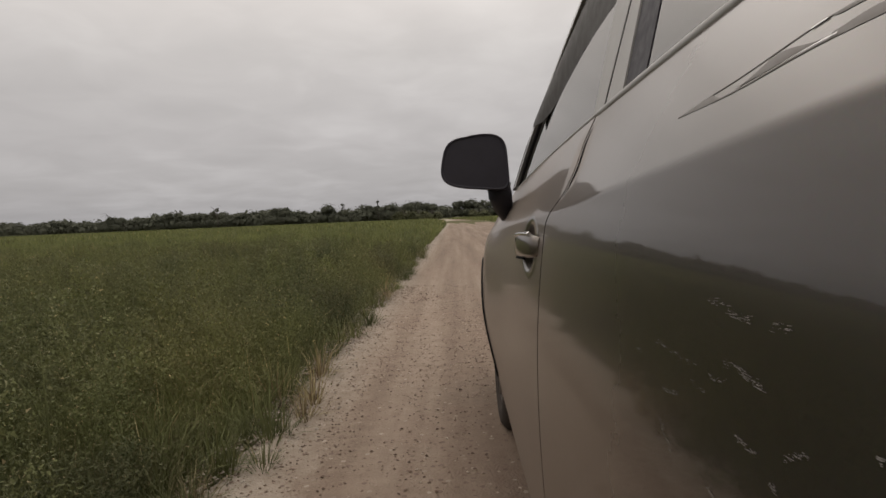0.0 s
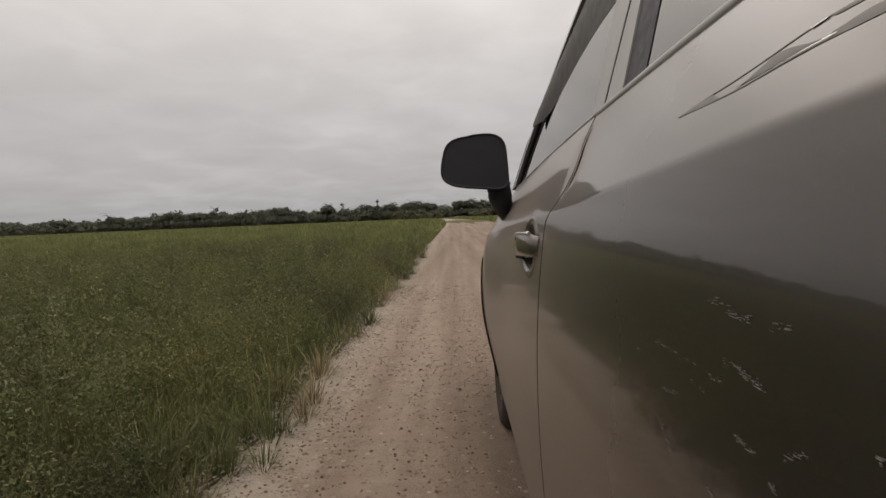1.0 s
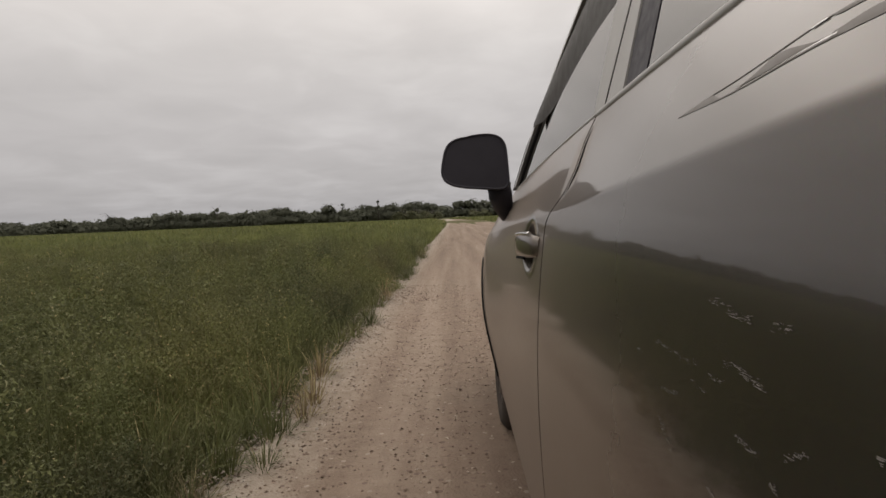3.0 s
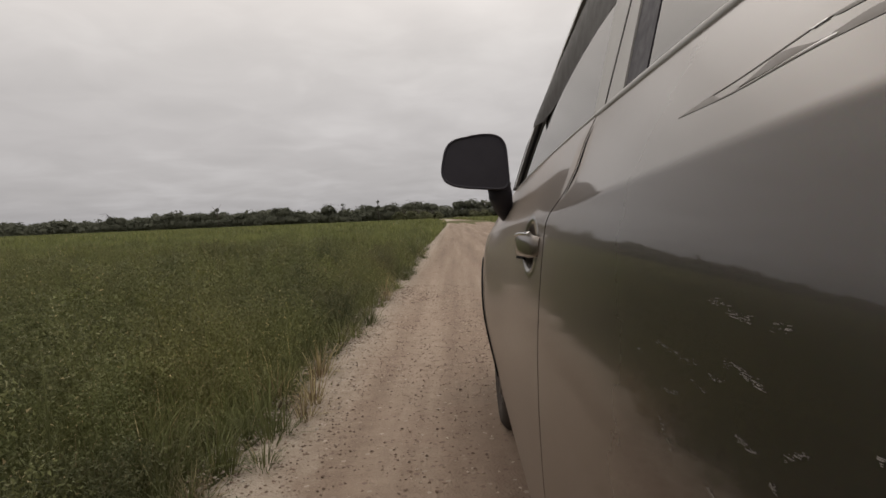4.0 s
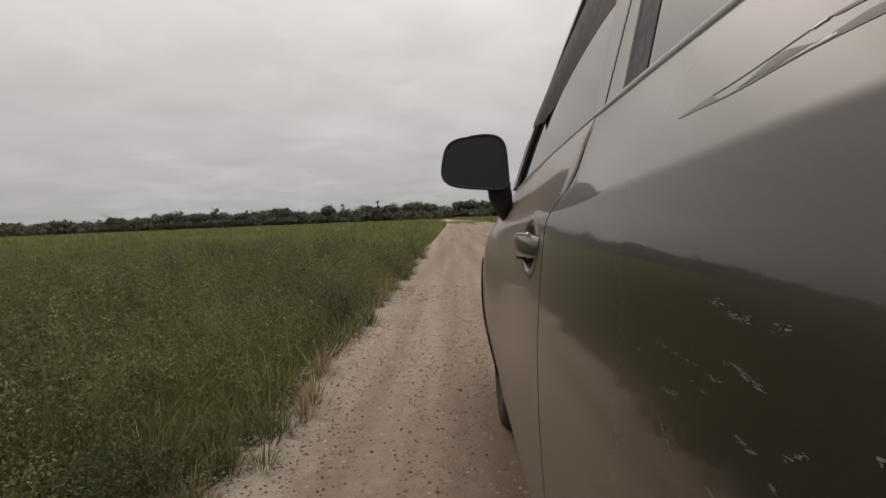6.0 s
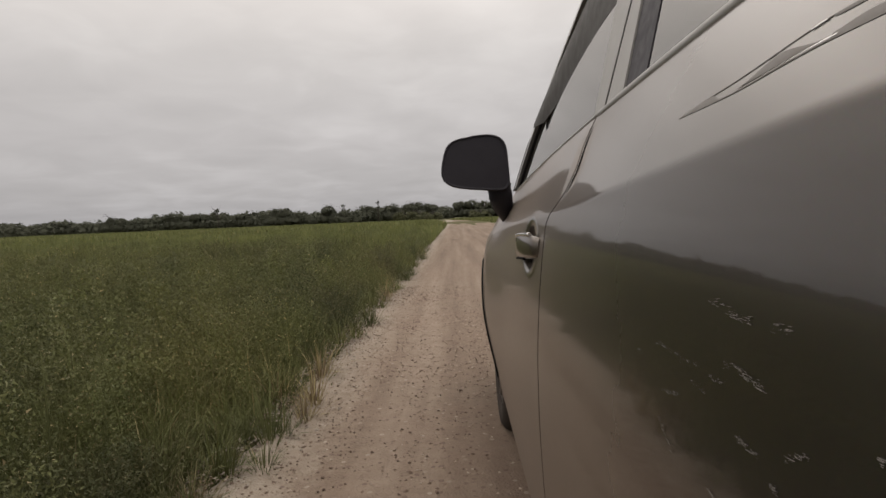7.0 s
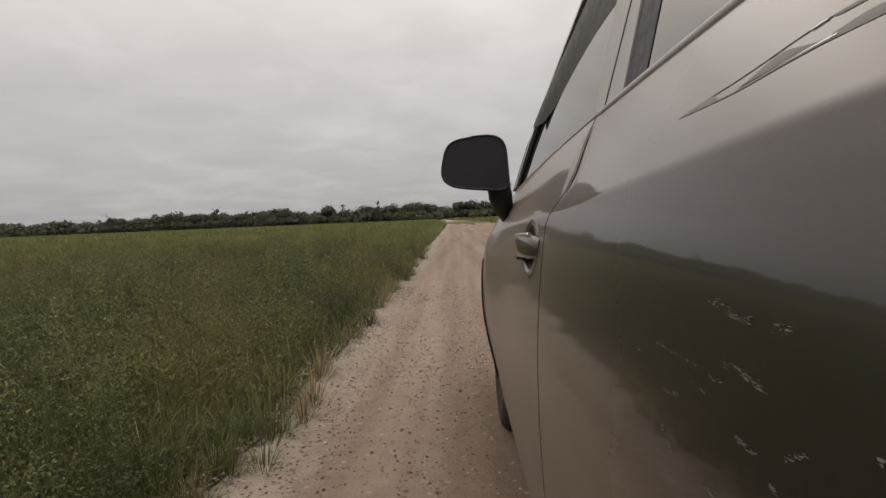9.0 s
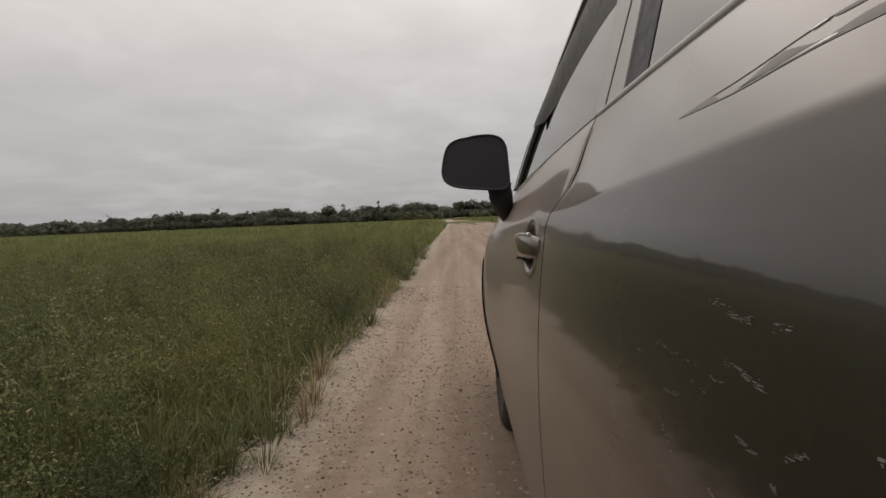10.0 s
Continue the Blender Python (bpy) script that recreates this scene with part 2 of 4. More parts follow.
LEAF = m_leaf("dark_tree_foliage", [(0.0, (0.076, 0.081, 0.058)), (0.5, (0.080, 0.085, 0.060)), (1.0, (0.084, 0.089, 0.063))], 0.4)
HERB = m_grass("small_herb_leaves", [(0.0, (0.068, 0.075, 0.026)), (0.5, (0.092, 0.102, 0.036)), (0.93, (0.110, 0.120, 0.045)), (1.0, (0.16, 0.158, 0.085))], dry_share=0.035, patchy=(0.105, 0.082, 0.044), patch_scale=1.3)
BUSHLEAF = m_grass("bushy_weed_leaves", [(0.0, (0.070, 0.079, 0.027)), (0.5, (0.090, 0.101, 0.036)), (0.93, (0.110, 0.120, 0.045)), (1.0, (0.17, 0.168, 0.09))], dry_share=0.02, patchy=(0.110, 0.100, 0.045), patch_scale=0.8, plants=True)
PALESTONE = m_stone("pale_verge_stone", 0.55)
SHRUBLEAF = m_leaf("olive_shrub_foliage", [(0.0, (0.060, 0.064, 0.032)), (0.5, (0.070, 0.074, 0.036)), (1.0, (0.084, 0.084, 0.044))], 0.35)
BARK = m_plain("grey_brown_bark", (0.05, 0.042, 0.034), 0.9, scale=12.0, relief=0.01)

# ---------------------------------------------------------------- mesh helpers


def mesh_arrays(name, verts, faces, mat, smooth=False):
    """A mesh from arrays: verts (n,3), faces (m,3) or (m,4)."""
    verts, faces = np.asarray(verts, np.float32), np.asarray(faces, np.int32)
    me = bpy.data.meshes.new(name)
    k = faces.shape[1]
    me.vertices.add(len(verts))
    me.vertices.foreach_set("co", verts.ravel())
    me.loops.add(faces.size)
    me.loops.foreach_set("vertex_index", faces.ravel())
    me.polygons.add(len(faces))
    me.polygons.foreach_set("loop_start", np.arange(0, faces.size, k, dtype=np.int32))
    me.polygons.foreach_set("use_smooth", np.full(len(faces), smooth))
    me.update(calc_edges=True)
    me.validate()
    me.materials.append(mat)
    return me


def part(name, data, mat, parent=None, label=""):
    """Link a bmesh or a mesh as one mesh object, under a thing or a part."""
    if isinstance(data, bmesh.types.BMesh):
        me = bpy.data.meshes.new(name)
        bmesh.ops.recalc_face_normals(data, faces=data.faces)
        data.to_mesh(me)
        data.free()
        me.materials.append(mat)
    else:
        me = data
    ob = new(name, me)
    if parent is not None:
        ob.parent = parent
        ob.matrix_parent_inverse = parent.matrix_world.inverted()
    if label:
        tagged(ob, label)
    return ob


def empty(name, loc=(0, 0, 0)):
    ob = new(name)
    ob.empty_display_size = 0.1
    ob.location = loc
    bpy.context.view_layer.update()
    return ob


def smoothstep(a, b, x):
    t = min(1.0, max(0.0, (x - a) / (b - a)))
    return t * t * (3 - 2 * t)


def shell(f, us, vs, depth, flip=None):
    """A surface f(u, v) on a grid with a rim folded inwards by the vector depth(u, v) or a constant."""
    bm = bmesh.new()
    g = [[bm.verts.new(f(u, v)) for v in vs] for u in us]
    for i in range(len(us) - 1):
        for j in range(len(vs) - 1):
            fc = bm.faces.new((g[i][j], g[i + 1][j], g[i + 1][j + 1], g[i][j + 1]))
            fc.smooth = True
    ring = ([(i, 0) for i in range(len(us))] + [(len(us) - 1, j) for j in range(1, len(vs))]
            + [(i, len(vs) - 1) for i in range(len(us) - 2, -1, -1)] + [(0, j) for j in range(len(vs) - 2, 0, -1)])
    d = Vector(depth)
    a = [bm.verts.new(g[i][j].co) for i, j in ring]
    b = [bm.verts.new(g[i][j].co + d) for i, j in ring]
    for k in range(len(ring)):
        n = (k + 1) % len(ring)
        bm.faces.new((a[k], a[n], b[n], b[k]))
    if flip is not None:
        for v in bm.verts:
            v.co.x = 2 * flip - v.co.x
    return bm


def tube(points, radii, seg=8, cap=True, squash=1.0):
    """A tapered tube along points."""
    bm = bmesh.new()
    rings = []
    for i, p in enumerate(points):
        p = Vector(p)
        a, b = Vector(points[max(0, i - 1)]), Vector(points[min(len(points) - 1, i + 1)])
        t = (b - a).normalized()
        s = t.cross(Vector((0, 0, 1)) if abs(t.z) < 0.9 else Vector((1, 0, 0))).normalized()
        u = s.cross(t)
        r = radii[i] if hasattr(radii, "__len__") else radii
        rings.append([bm.verts.new(p + s * (r * math.cos(k * math.tau / seg)) + u * (r * squash * math.sin(k * math.tau / seg))) for k in range(seg)])
    for r0, r1 in zip(rings, rings[1:]):
        for k in range(seg):
            fc = bm.faces.new((r0[k], r0[(k + 1) % seg], r1[(k + 1) % seg], r1[k]))
            fc.smooth = True
    if cap:
        bm.faces.new(rings[0])
        bm.faces.new(rings[-1])
    return bm


def lathe(profile, seg=48, centre=(0, 0, 0)):
    """Revolve (radius, x) pairs about the x axis."""
    bm = bmesh.new()
    rings = []
    for r, x in profile:
        rings.append([bm.verts.new((centre[0] + x, centre[1] + r * math.cos(k * math.tau / seg), centre[2] + r * math.sin(k * math.tau / seg))) for k in range(seg)])
    for r0, r1 in zip(rings, rings[1:]):
        for k in range(seg):
            fc = bm.faces.new((r0[k], r0[(k + 1) % seg], r1[(k + 1) % seg], r1[k]))
            fc.smooth = True
    return bm


def box(lo, hi, bevel=0.0, seg=2):
    bm = bmesh.new()
    bmesh.ops.create_cube(bm, size=1)
    for v in bm.verts:
        v.co = Vector([lo[k] + (v.co[k] + 0.5) * (hi[k] - lo[k]) for k in range(3)])
    if bevel:
        bmesh.ops.bevel(bm, geom=bm.edges[:], offset=bevel, segments=seg, affect="EDGES", profile=0.5)
        for fc in bm.faces:
            fc.smooth = True
    return bm


# ---------------------------------------------------------------- ground, road
ROAD_L, ROAD_R = -0.82, 3.9


def road_x(y):
    """Sideways shift of the track at distance y: straight, then a slow bend to the left."""
    return -0.00055 * max(0.0, y - 45) ** 2 if y < 160 else -0.00055 * 115 ** 2 - 0.1265 * (y - 160)


def edge_noise(y, s):
    return 0.05 * noise.noise((s, y * 0.7, 0)) + 0.07 * noise.noise((s + 5, y * 2.6, 0)) + 0.05 * noise.noise((s + 5, y * 9.0, 0)) - 0.07 * math.exp(-((y - 1.6) / 0.5) ** 2)


def road_z(x, y):
    u = (x - road_x(y))
    ruts = -0.018 * math.exp(-((u - 0.35) / 0.28) ** 2) - 0.044 * math.exp(-((u - 1.75) / 0.34) ** 2)
    return 0.022 + ruts + 0.012 * noise.noise((u * 1.3, y * 0.5, 3.0)) + 0.006 * noise.noise((u * 6, y * 5, 8.0)) + 0.004 * noise.noise((u * 14, y * 13, 8.0))


def make_ground():
    ring = [0, 4, 8, 14, 22, 34, 50, 75, 110, 160, 240, 380, 700, 1500, 4000]
    seg = 96
    verts, faces = [(0, 0, -0.03)], []
    for r in ring[1:]:
        for k in range(seg):
            a = k * math.tau / seg
            x, y = r * math.sin(a), r * math.cos(a)
            verts.append((x, y, -0.03 + (0.15 * noise.noise((x * 0.02, y * 0.02, 0)) if 60 < r < 500 else 0.0)))
    tri = [(0, 1 + k, 1 + (k + 1) % seg) for k in range(seg)]
    for i in range(len(ring) - 2):
        for k in range(seg):
            a, b = 1 + i * seg + k, 1 + i * seg + (k + 1) % seg
            c, d = a + seg, b + seg
            tri += [(a, c, b), (b, c, d)]
    ob = part("ground", mesh_arrays("ground", verts, tri, FIELD, True), FIELD)
    tagged(ob, "wide flat meadow ground reaching to the horizon", "ground", kind="structure")


def make_road():
    ys, y = [], -14.0
    while y < 240:
        ys.append(y)
        y += 0.05 if -1 < y < 7 else (0.12 if -3 < y < 20 else (0.5 if y < 60 else 3.0))
    nx = 72
    verts = []
    for y in ys:
        l, r = ROAD_L + edge_noise(y, 0), ROAD_R + edge_noise(y, 9)
        for i in range(nx + 1):
            u = i / nx
            x = l - 0.25 + u * (r - l + 0.5)
            edge = min(x - l, r - x)
            z = road_z(x + road_x(y), y) if edge > 0 else -0.05
            z = -0.05 + (z + 0.05) * smoothstep(-0.2, 0.12, edge)
            verts.append((x + road_x(y), y, z))
    n = nx + 1
    faces = [(j * n + i, j * n + i + 1, (j + 1) * n + i + 1, (j + 1) * n + i) for j in range(len(ys) - 1) for i in range(nx)]
    ob = part("road", mesh_arrays("road", verts, faces, ROAD, True), ROAD)
    tagged(ob, "pale sandy gravel farm track with shallow wheel ruts", "road", kind="structure")
    return ob


make_ground()
road = make_road()

# ---------------------------------------------------------------- the car
XC = 0.995                 # centre line of the car
H0 = 0.845
Z_SILL = 0.246
Y_SEAM, Y_FRONT, Y_REAR = 0.86, 1.93, -0.12
AX_F, AX_R, R_ARCH, Z_AX = 2.30, -0.36, 0.365, 0.315


def drop(y):
    e = max(y, 0.1) - 0.86
    return 0.031 * e + 0.020 * e * e


def belt_z(y):
    return 0.978 - drop(y)


def shoulder_z(y):
    """Height of the soft crease along the doors; it climbs towards the tail."""
    return 0.8465 + 0.0575 * (0.86 - y) if y < 0.86 else 0.8465 - drop(y)


def lean(z):
    """How far the joint between the doors leans back above the crease."""
    return -0.083 * smoothstep(0.825, 0.882, z) + 0.031 * smoothstep(0.895, 0.95, z)


def side_x(y, z):
    """x of the skin on the near side: a shallow bulge below the crease, a steeper shoulder above it."""
    zeta = z + smoothstep(0.4, 0.8, z) * drop(y)
    q = min(zeta, 0.857) - 0.60
    x = 0.117 + (0.20 if q < 0 else 0.30) * q * q + 0.154 * max(0.0, zeta - 0.857)
    sh, w = shoulder_z(y), 0.004
    k = 0.0430 / (belt_z(y) - sh)
    t = z - sh
    x += 0.0 if t < -w else (k * t if t > w else k * (t + w) ** 2 / (4 * w))
    x -= 0.027 * math.exp(-((y - 1.98) / 0.40) ** 2) * smoothstep(0.25, 0.55, z) * (1 - smoothstep(0.72, 0.88, z))
    x -= 0.012 * math.exp(-((y - AX_R) / 0.30) ** 2) * smoothstep(0.25, 0.55, z) * (1 - smoothstep(0.72, 0.88, z))
    if y > 2.4:
        x += ((y - 2.4) / 0.75) ** 2 * 0.24
    if y < -0.5:
        x += ((-0.5 - y) / 0.75) ** 2 * 0.15
    return x


def side_point(y, z, out=0.0):
    return Vector((side_x(y, z) - out, y, z))


def glass_x(y, z):
    zb = belt_z(min(y, 1.95))
    return side_x(min(y, 1.95), zb) + 0.004 + 0.22 * (z - zb) + 0.35 * max(0, z - 1.2) ** 2


def arch(y, yc):
    d = R_ARCH ** 2 - (y - yc) ** 2
    return Z_AX + math.sqrt(d) if d > 0 else 0.0


car = empty("car", (XC, 1.0, 0.0))
tagged(car, "champagne-grey metallic hatchback standing on the gravel track", "car")
lin = np.linspace


def cosy(a, b, n):
    """Spacing that is denser towards both ends."""
    return [a + (b - a) * (0.5 - 0.5 * math.cos(math.pi * i / (n - 1))) * 0.35 + (b - a) * 0.65 * i / (n - 1) for i in range(n)]


def side_panels(flip):
    gap = 0.0044

    def strip(y0, y1, z0, z1, first=0.0, last=0.0, hollow=0.0):
        def f(u, v):
            y = y0 + (y1 - y0) * u
            z = z0(y) + (z1(y) - z0(y)) * v
            p = side_point(y + lean(z) * (first * (1 - u) + last * u), z)
            up = (z - shoulder_z(p.y)) / (belt_z(p.y) - shoulder_z(p.y))
            if 0 < up < 1:
                p.x += hollow * math.sin(math.pi * up) * smoothstep(0.42, 0.80, p.y) * smoothstep(-0.003, 0.022, (y1 - y0) * (u * first + (1 - u) * last))
            return p
        return f

    low = lambda y: Z_SILL + 0.004
    rows = [*lin(0, 0.79, 64), *lin(0.795, 0.89, 90), *lin(0.9, 1, 16)]     # close together along the crease
    front = part("front_door", shell(strip(Y_SEAM + gap, Y_FRONT - gap, low, belt_z, first=1.0, hollow=-0.0034), cosy(0, 1, 90), rows, (0.03, 0, 0), flip), PAINT, car)
    rear = part("rear_door", shell(strip(Y_REAR + gap, Y_SEAM - gap, lambda y: max(low(y), arch(y, AX_R) + 0.004), belt_z, last=1.0, hollow=0.0046), cosy(0, 1, 64), rows, (0.03, 0, 0), flip), PAINT, car)

    def hood_side(y):
        return belt_z(y) - 0.012 - 0.10 * smoothstep(2.2, 3.15, y)
    part("front_fender", shell(strip(Y_FRONT + gap, 2.92, lambda y: max(0.25, arch(y, AX_F)), hood_side), lin(0, 1, 80), lin(0, 1, 60), (0.03, 0, 0), flip), PAINT, car)
    part("rear_quarter_panel", shell(strip(-1.12, Y_REAR - gap, lambda y: max(0.28, arch(y, AX_R)), belt_z), lin(0, 1, 70), lin(0, 1, 60), (0.03, 0, 0), flip), PAINT, car)
    # rubber seal that closes the joint between the doors
    def seal(u, v):
        z = Z_SILL + 0.01 + (belt_z(Y_SEAM) - Z_SILL - 0.02) * v
        p = side_point(Y_SEAM + lean(z) + 0.012 * (2 * u - 1), z, -0.0007)
        return p
    part("door_seal", shell(seal, lin(0, 1, 7), lin(0, 1, 240), (0.01, 0, 0), flip), RUBBERSEAL, car)
    # rocker sill under the doors
    def rocker(u, v):
        y = AX_R + R_ARCH + 0.01 + (AX_F - AX_R - 2 * R_ARCH - 0.02) * u
        z = Z_SILL - 0.075 * v
        return Vector((side_x(y, Z_SILL) + 0.012 + 0.05 * v * v, y, z))
    part("rocker_sill", shell(rocker, lin(0, 1, 30), lin(0, 1, 6), (0.05, 0, 0), flip), BLACK, car)
    for yc in (AX_F, AX_R):
        bm = bmesh.new()
        prev = None
        for k in range(33):
            a = math.pi * (k / 32) * 1.02 - 0.01 * math.pi
            pts = []
            for r, o in ((R_ARCH + 0.005, 0.001), (R_ARCH + 0.001, 0.006), (R_ARCH - 0.006, 0.006), (R_ARCH - 0.006, -0.03)):
                y, z = yc + r * math.cos(a), max(0.25, Z_AX + r * math.sin(a))
                p = side_point(y, max(z, 0.26), o)
                pts.append(bm.verts.new((p.x if flip is None else 2 * flip - p.x, y, z)))
            if prev:
                for i in range(3):
                    bm.faces.new((prev[i], prev[i + 1], pts[i + 1], pts[i]))
            prev = pts
        part("wheel_arch_lip", bm, RUBBERSEAL, car)
    return front, rear


def greenhouse(flip):
    zt = 1.37

    def a_line(z):
        return (1.86 - (z - 0.935) / 0.43 + 0.10 * smoothstep(1.2, 1.4, z)
                + 0.085 * math.sin(math.pi * min(1.0, max(0.0, (z - 0.935) / 0.34))))

    def pane(y0, y1, z1, out=0.0, z0=None):
        def f(u, v):
            ya, yb = y0, y1
            z = (belt_z(min(1.3, 0.5 * (y0(0.98) + y1(0.98)))) if z0 is None else z0) + 0.0
            ym = ya(z) + (yb(z) - ya(z)) * u
            zb = (belt_z(ym) + 0.005) if z0 is None else z0
            z = zb + (z1 - zb) * v
            y = ya(z) + (yb(z) - ya(z)) * u
            return Vector((glass_x(y, z) - out, y, z))
        return f
    fw = part("front_side_window", shell(pane(lambda z: 0.835, lambda z: a_line(z) - 0.05, zt - 0.03), lin(0, 1, 24), lin(0, 1, 24), (0.004, 0, 0), flip), GLASS, car)
    rw = part("rear_side_window", shell(pane(lambda z: -0.55, lambda z: 0.613, zt - 0.03), lin(0, 1, 24), lin(0, 1, 24), (0.004, 0, 0), flip), GLASS, car)
    qw = part("quarter_window", shell(pane(lambda z: -0.98 + 0.5 * (z - 1.0), lambda z: -0.62, zt - 0.06), lin(0, 1, 10), lin(0, 1, 14), (0.004, 0, 0), flip), GLASS, car)
    for w in (fw, rw, qw):
        w.visible_shadow = False
    part("front_door_frame", shell(pane(lambda z: 0.776 - 0.24 * (z - 0.993), lambda z: 0.833, zt, 0.003), lin(0, 1, 4), lin(0, 1, 24), (0.03, 0, 0), flip), TRIM, car)
    part("pillar_seal", shell(pane(lambda z: 0.760 - 0.24 * (z - 0.993), lambda z: 0.782 - 0.24 * (z - 0.993), zt, 0.0022), lin(0, 1, 3), lin(0, 1, 24), (0.02, 0, 0), flip), RUBBERSEAL, car)
    part("rear_door_frame", shell(pane(lambda z: 0.692, lambda z: 0.766 - 0.24 * (z - 0.993), zt, 0.003), lin(0, 1, 4), lin(0, 1, 24), (0.03, 0, 0), flip), TRIM, car)
    part("pillar_cover", shell(pane(lambda z: 0.615, lambda z: 0.690, zt, 0.001), lin(0, 1, 4), lin(0, 1, 24), (0.03, 0, 0), flip), GLOSSBLACK, car)
    part("rear_pillar_cover", shell(pane(lambda z: -0.62, lambda z: -0.55, zt, 0.006), lin(0, 1, 4), lin(0, 1, 24), (0.03, 0, 0), flip), GLOSSBLACK, car)
    part("rear_roof_pillar", shell(pane(lambda z: -1.14 + 0.55 * (z - 1.0), lambda z: -0.98 + 0.5 * (z - 1.0), zt, 0.004), lin(0, 1, 8), lin(0, 1, 24), (0.03, 0, 0), flip), PAINT, car)
    # window seal, frame and windscreen pillar along the slanting front edge
    part("window_seal", shell(pane(lambda z: a_line(z) - 0.05, lambda z: a_line(z) - 0.034, zt, 0.004), lin(0, 1, 3), lin(0, 1, 30), (0.03, 0, 0), flip), GLOSSBLACK, car)
    part("front_window_frame", shell(pane(lambda z: a_line(z) - 0.032, lambda z: a_line(z) + 0.004, zt, 0.012), lin(0, 1, 4), lin(0, 1, 30), (0.03, 0, 0), flip), TRIM, car)
    post = pane(lambda z: a_line(z) + 0.010, lambda z: a_line(z) + 0.075, zt)

    def proud_post(u, v):
        p = post(u, v)
        return p - Vector((0.010 - 0.016 * smoothstep(1.05, 1.14, p.z), 0, 0))
    part("windscreen_pillar", shell(proud_post, lin(0, 1, 5), lin(0, 1, 30), (0.04, 0, 0), flip), GLOSSBLACK, car)
    # roof rail above the windows
    def rail(u, v):
        y = -1.0 + 2.0 * u
        z = zt - 0.035 + 0.05 * v
        return Vector((glass_x(y, z) - 0.008 + 0.03 * v * v, y, z))
    part("roof_rail", shell(rail, lin(0, 1, 20), lin(0, 1, 6), (0.03, 0, 0), flip), PAINT, car)

    # smoked wind deflector: outer edge along the frame, lower edge over the glass
    def visor(u, v):
        z0 = 1.080 + 0.27 * u
        y0 = a_line(z0) + 0.004
        w = u / 0.65
        y1 = 1.370 - 0.620 * w + 0.076 * w * w if w < 1 else 0.826 - 0.45 * (w - 1)
        z1 = 1.070 + 0.1675 * w - 0.0933 * w * w if w < 1 else 1.144 + 0.05 * (w - 1)
        tip = 1 - 0.55 * (1 - smoothstep(0.0, 0.07, u)) * abs(2 * v - 1) ** 2
        v = 0.5 + (v - 0.5) * tip
        y, z = y0 + (y1 - y0) * v, z0 + (z1 - z0) * v
        off = max(0.003, 0.017 - 0.0215 * u)
        return Vector((glass_x(y, z) - 0.0025 - (off - 0.0025) * (1 - v) - 0.010 * math.sin(math.pi * v) * (1 - v) + 0.002 * v, y, z))
    part("wind_deflector", shell(visor, lin(0, 1, 24), lin(0, 1, 8), (0.002, 0, 0), flip), SMOKE, car, "smoked acrylic wind deflector")

    # belt moulding in two lengths
    for y0, y1, r, up in ((Y_SEAM - 0.055, 1.86, 0.0030, 0.002), (-0.60, Y_SEAM - 0.061, 0.0058, 0.0)):
        pts = [Vector((side_x(y, belt_z(y)) + 0.0030, y, belt_z(y) + up + 0.0006)) for y in lin(y0, y1, 40)]
        bm = tube(pts, r, 10)
        if flip is not None:
            for v in bm.verts:
                v.co.x = 2 * flip - v.co.x
        part("belt_moulding", bm, TRIM, car, "satin metal belt moulding")


def door_mirror(flip):
    """Housing with rounded corners facing backwards, dark glass set into it, on a slanting stalk."""
    k0 = 0.90
    cx, cz, yb = 0.064 * k0, H0 + 0.168 * k0, 1.75 * k0
    fx = (lambda x: x) if flip is None else (lambda x: 2 * flip - x)

    def outline(k, n, s):
        """Rounded trapezoid: wide round upper corner by the car, pointed lower corner away from it."""
        a = k * math.tau / n
        ca, sa = math.cos(a), math.sin(a)
        e = (0.62 if ca > 0 else 0.44) if sa > 0 else (0.34 if ca > 0 else 0.56)
        x = 0.1005 * k0 * math.copysign(abs(ca) ** e, ca) * s
        z = 0.0795 * k0 * math.copysign(abs(sa) ** e, sa) * s
        z = z * (1.0 if z > 0 else 1.04) + (0.10 if z > 0 else -0.12) * x          # top rises towards the car, the bottom falls
        x += (0.19 if x < 0 else -0.07) * z
        return x, z
    hp = bmesh.new()
    n = 64
    rings = []
    for y, s in ((0.004, 0.92), (0.0, 0.96), (0.003, 0.99), (0.010, 1.0), (0.05, 0.98), (0.09, 0.86), (0.115, 0.62), (0.124, 0.3)):
        rings.append([hp.verts.new((fx(cx + x), yb + y, cz + z)) for x, z in (outline(k, n, s) for k in range(n))])
    for r0, r1 in zip(rings, rings[1:]):
        for k in range(n):
            hp.faces.new((r0[k], r0[(k + 1) % n], r1[(k + 1) % n], r1[k])).smooth = True
    hp.faces.new(rings[-1])
    mir = part("door_mirror", hp, BLACK, car, "black plastic door mirror housing")
    g = bmesh.new()
    rim = [g.verts.new((fx(cx + x), yb + 0.005, cz + z)) for x, z in (outline(k, n, 0.92) for k in range(n))]
    g.faces.new(rim)
    part("mirror_backing", g, BLACK, mir)
    stalk = [(fx(0.125), yb + 0.07, 0.935), (fx(0.129), yb + 0.07, 0.905), (fx(0.139), yb + 0.10, 0.875), (fx(0.156), yb + 0.17, 0.848), (fx(0.178), yb + 0.26, 0.830)]
    part("stalk", tube(stalk, [0.036, 0.034, 0.030, 0.023, 0.012], 14), BLACK, mir)


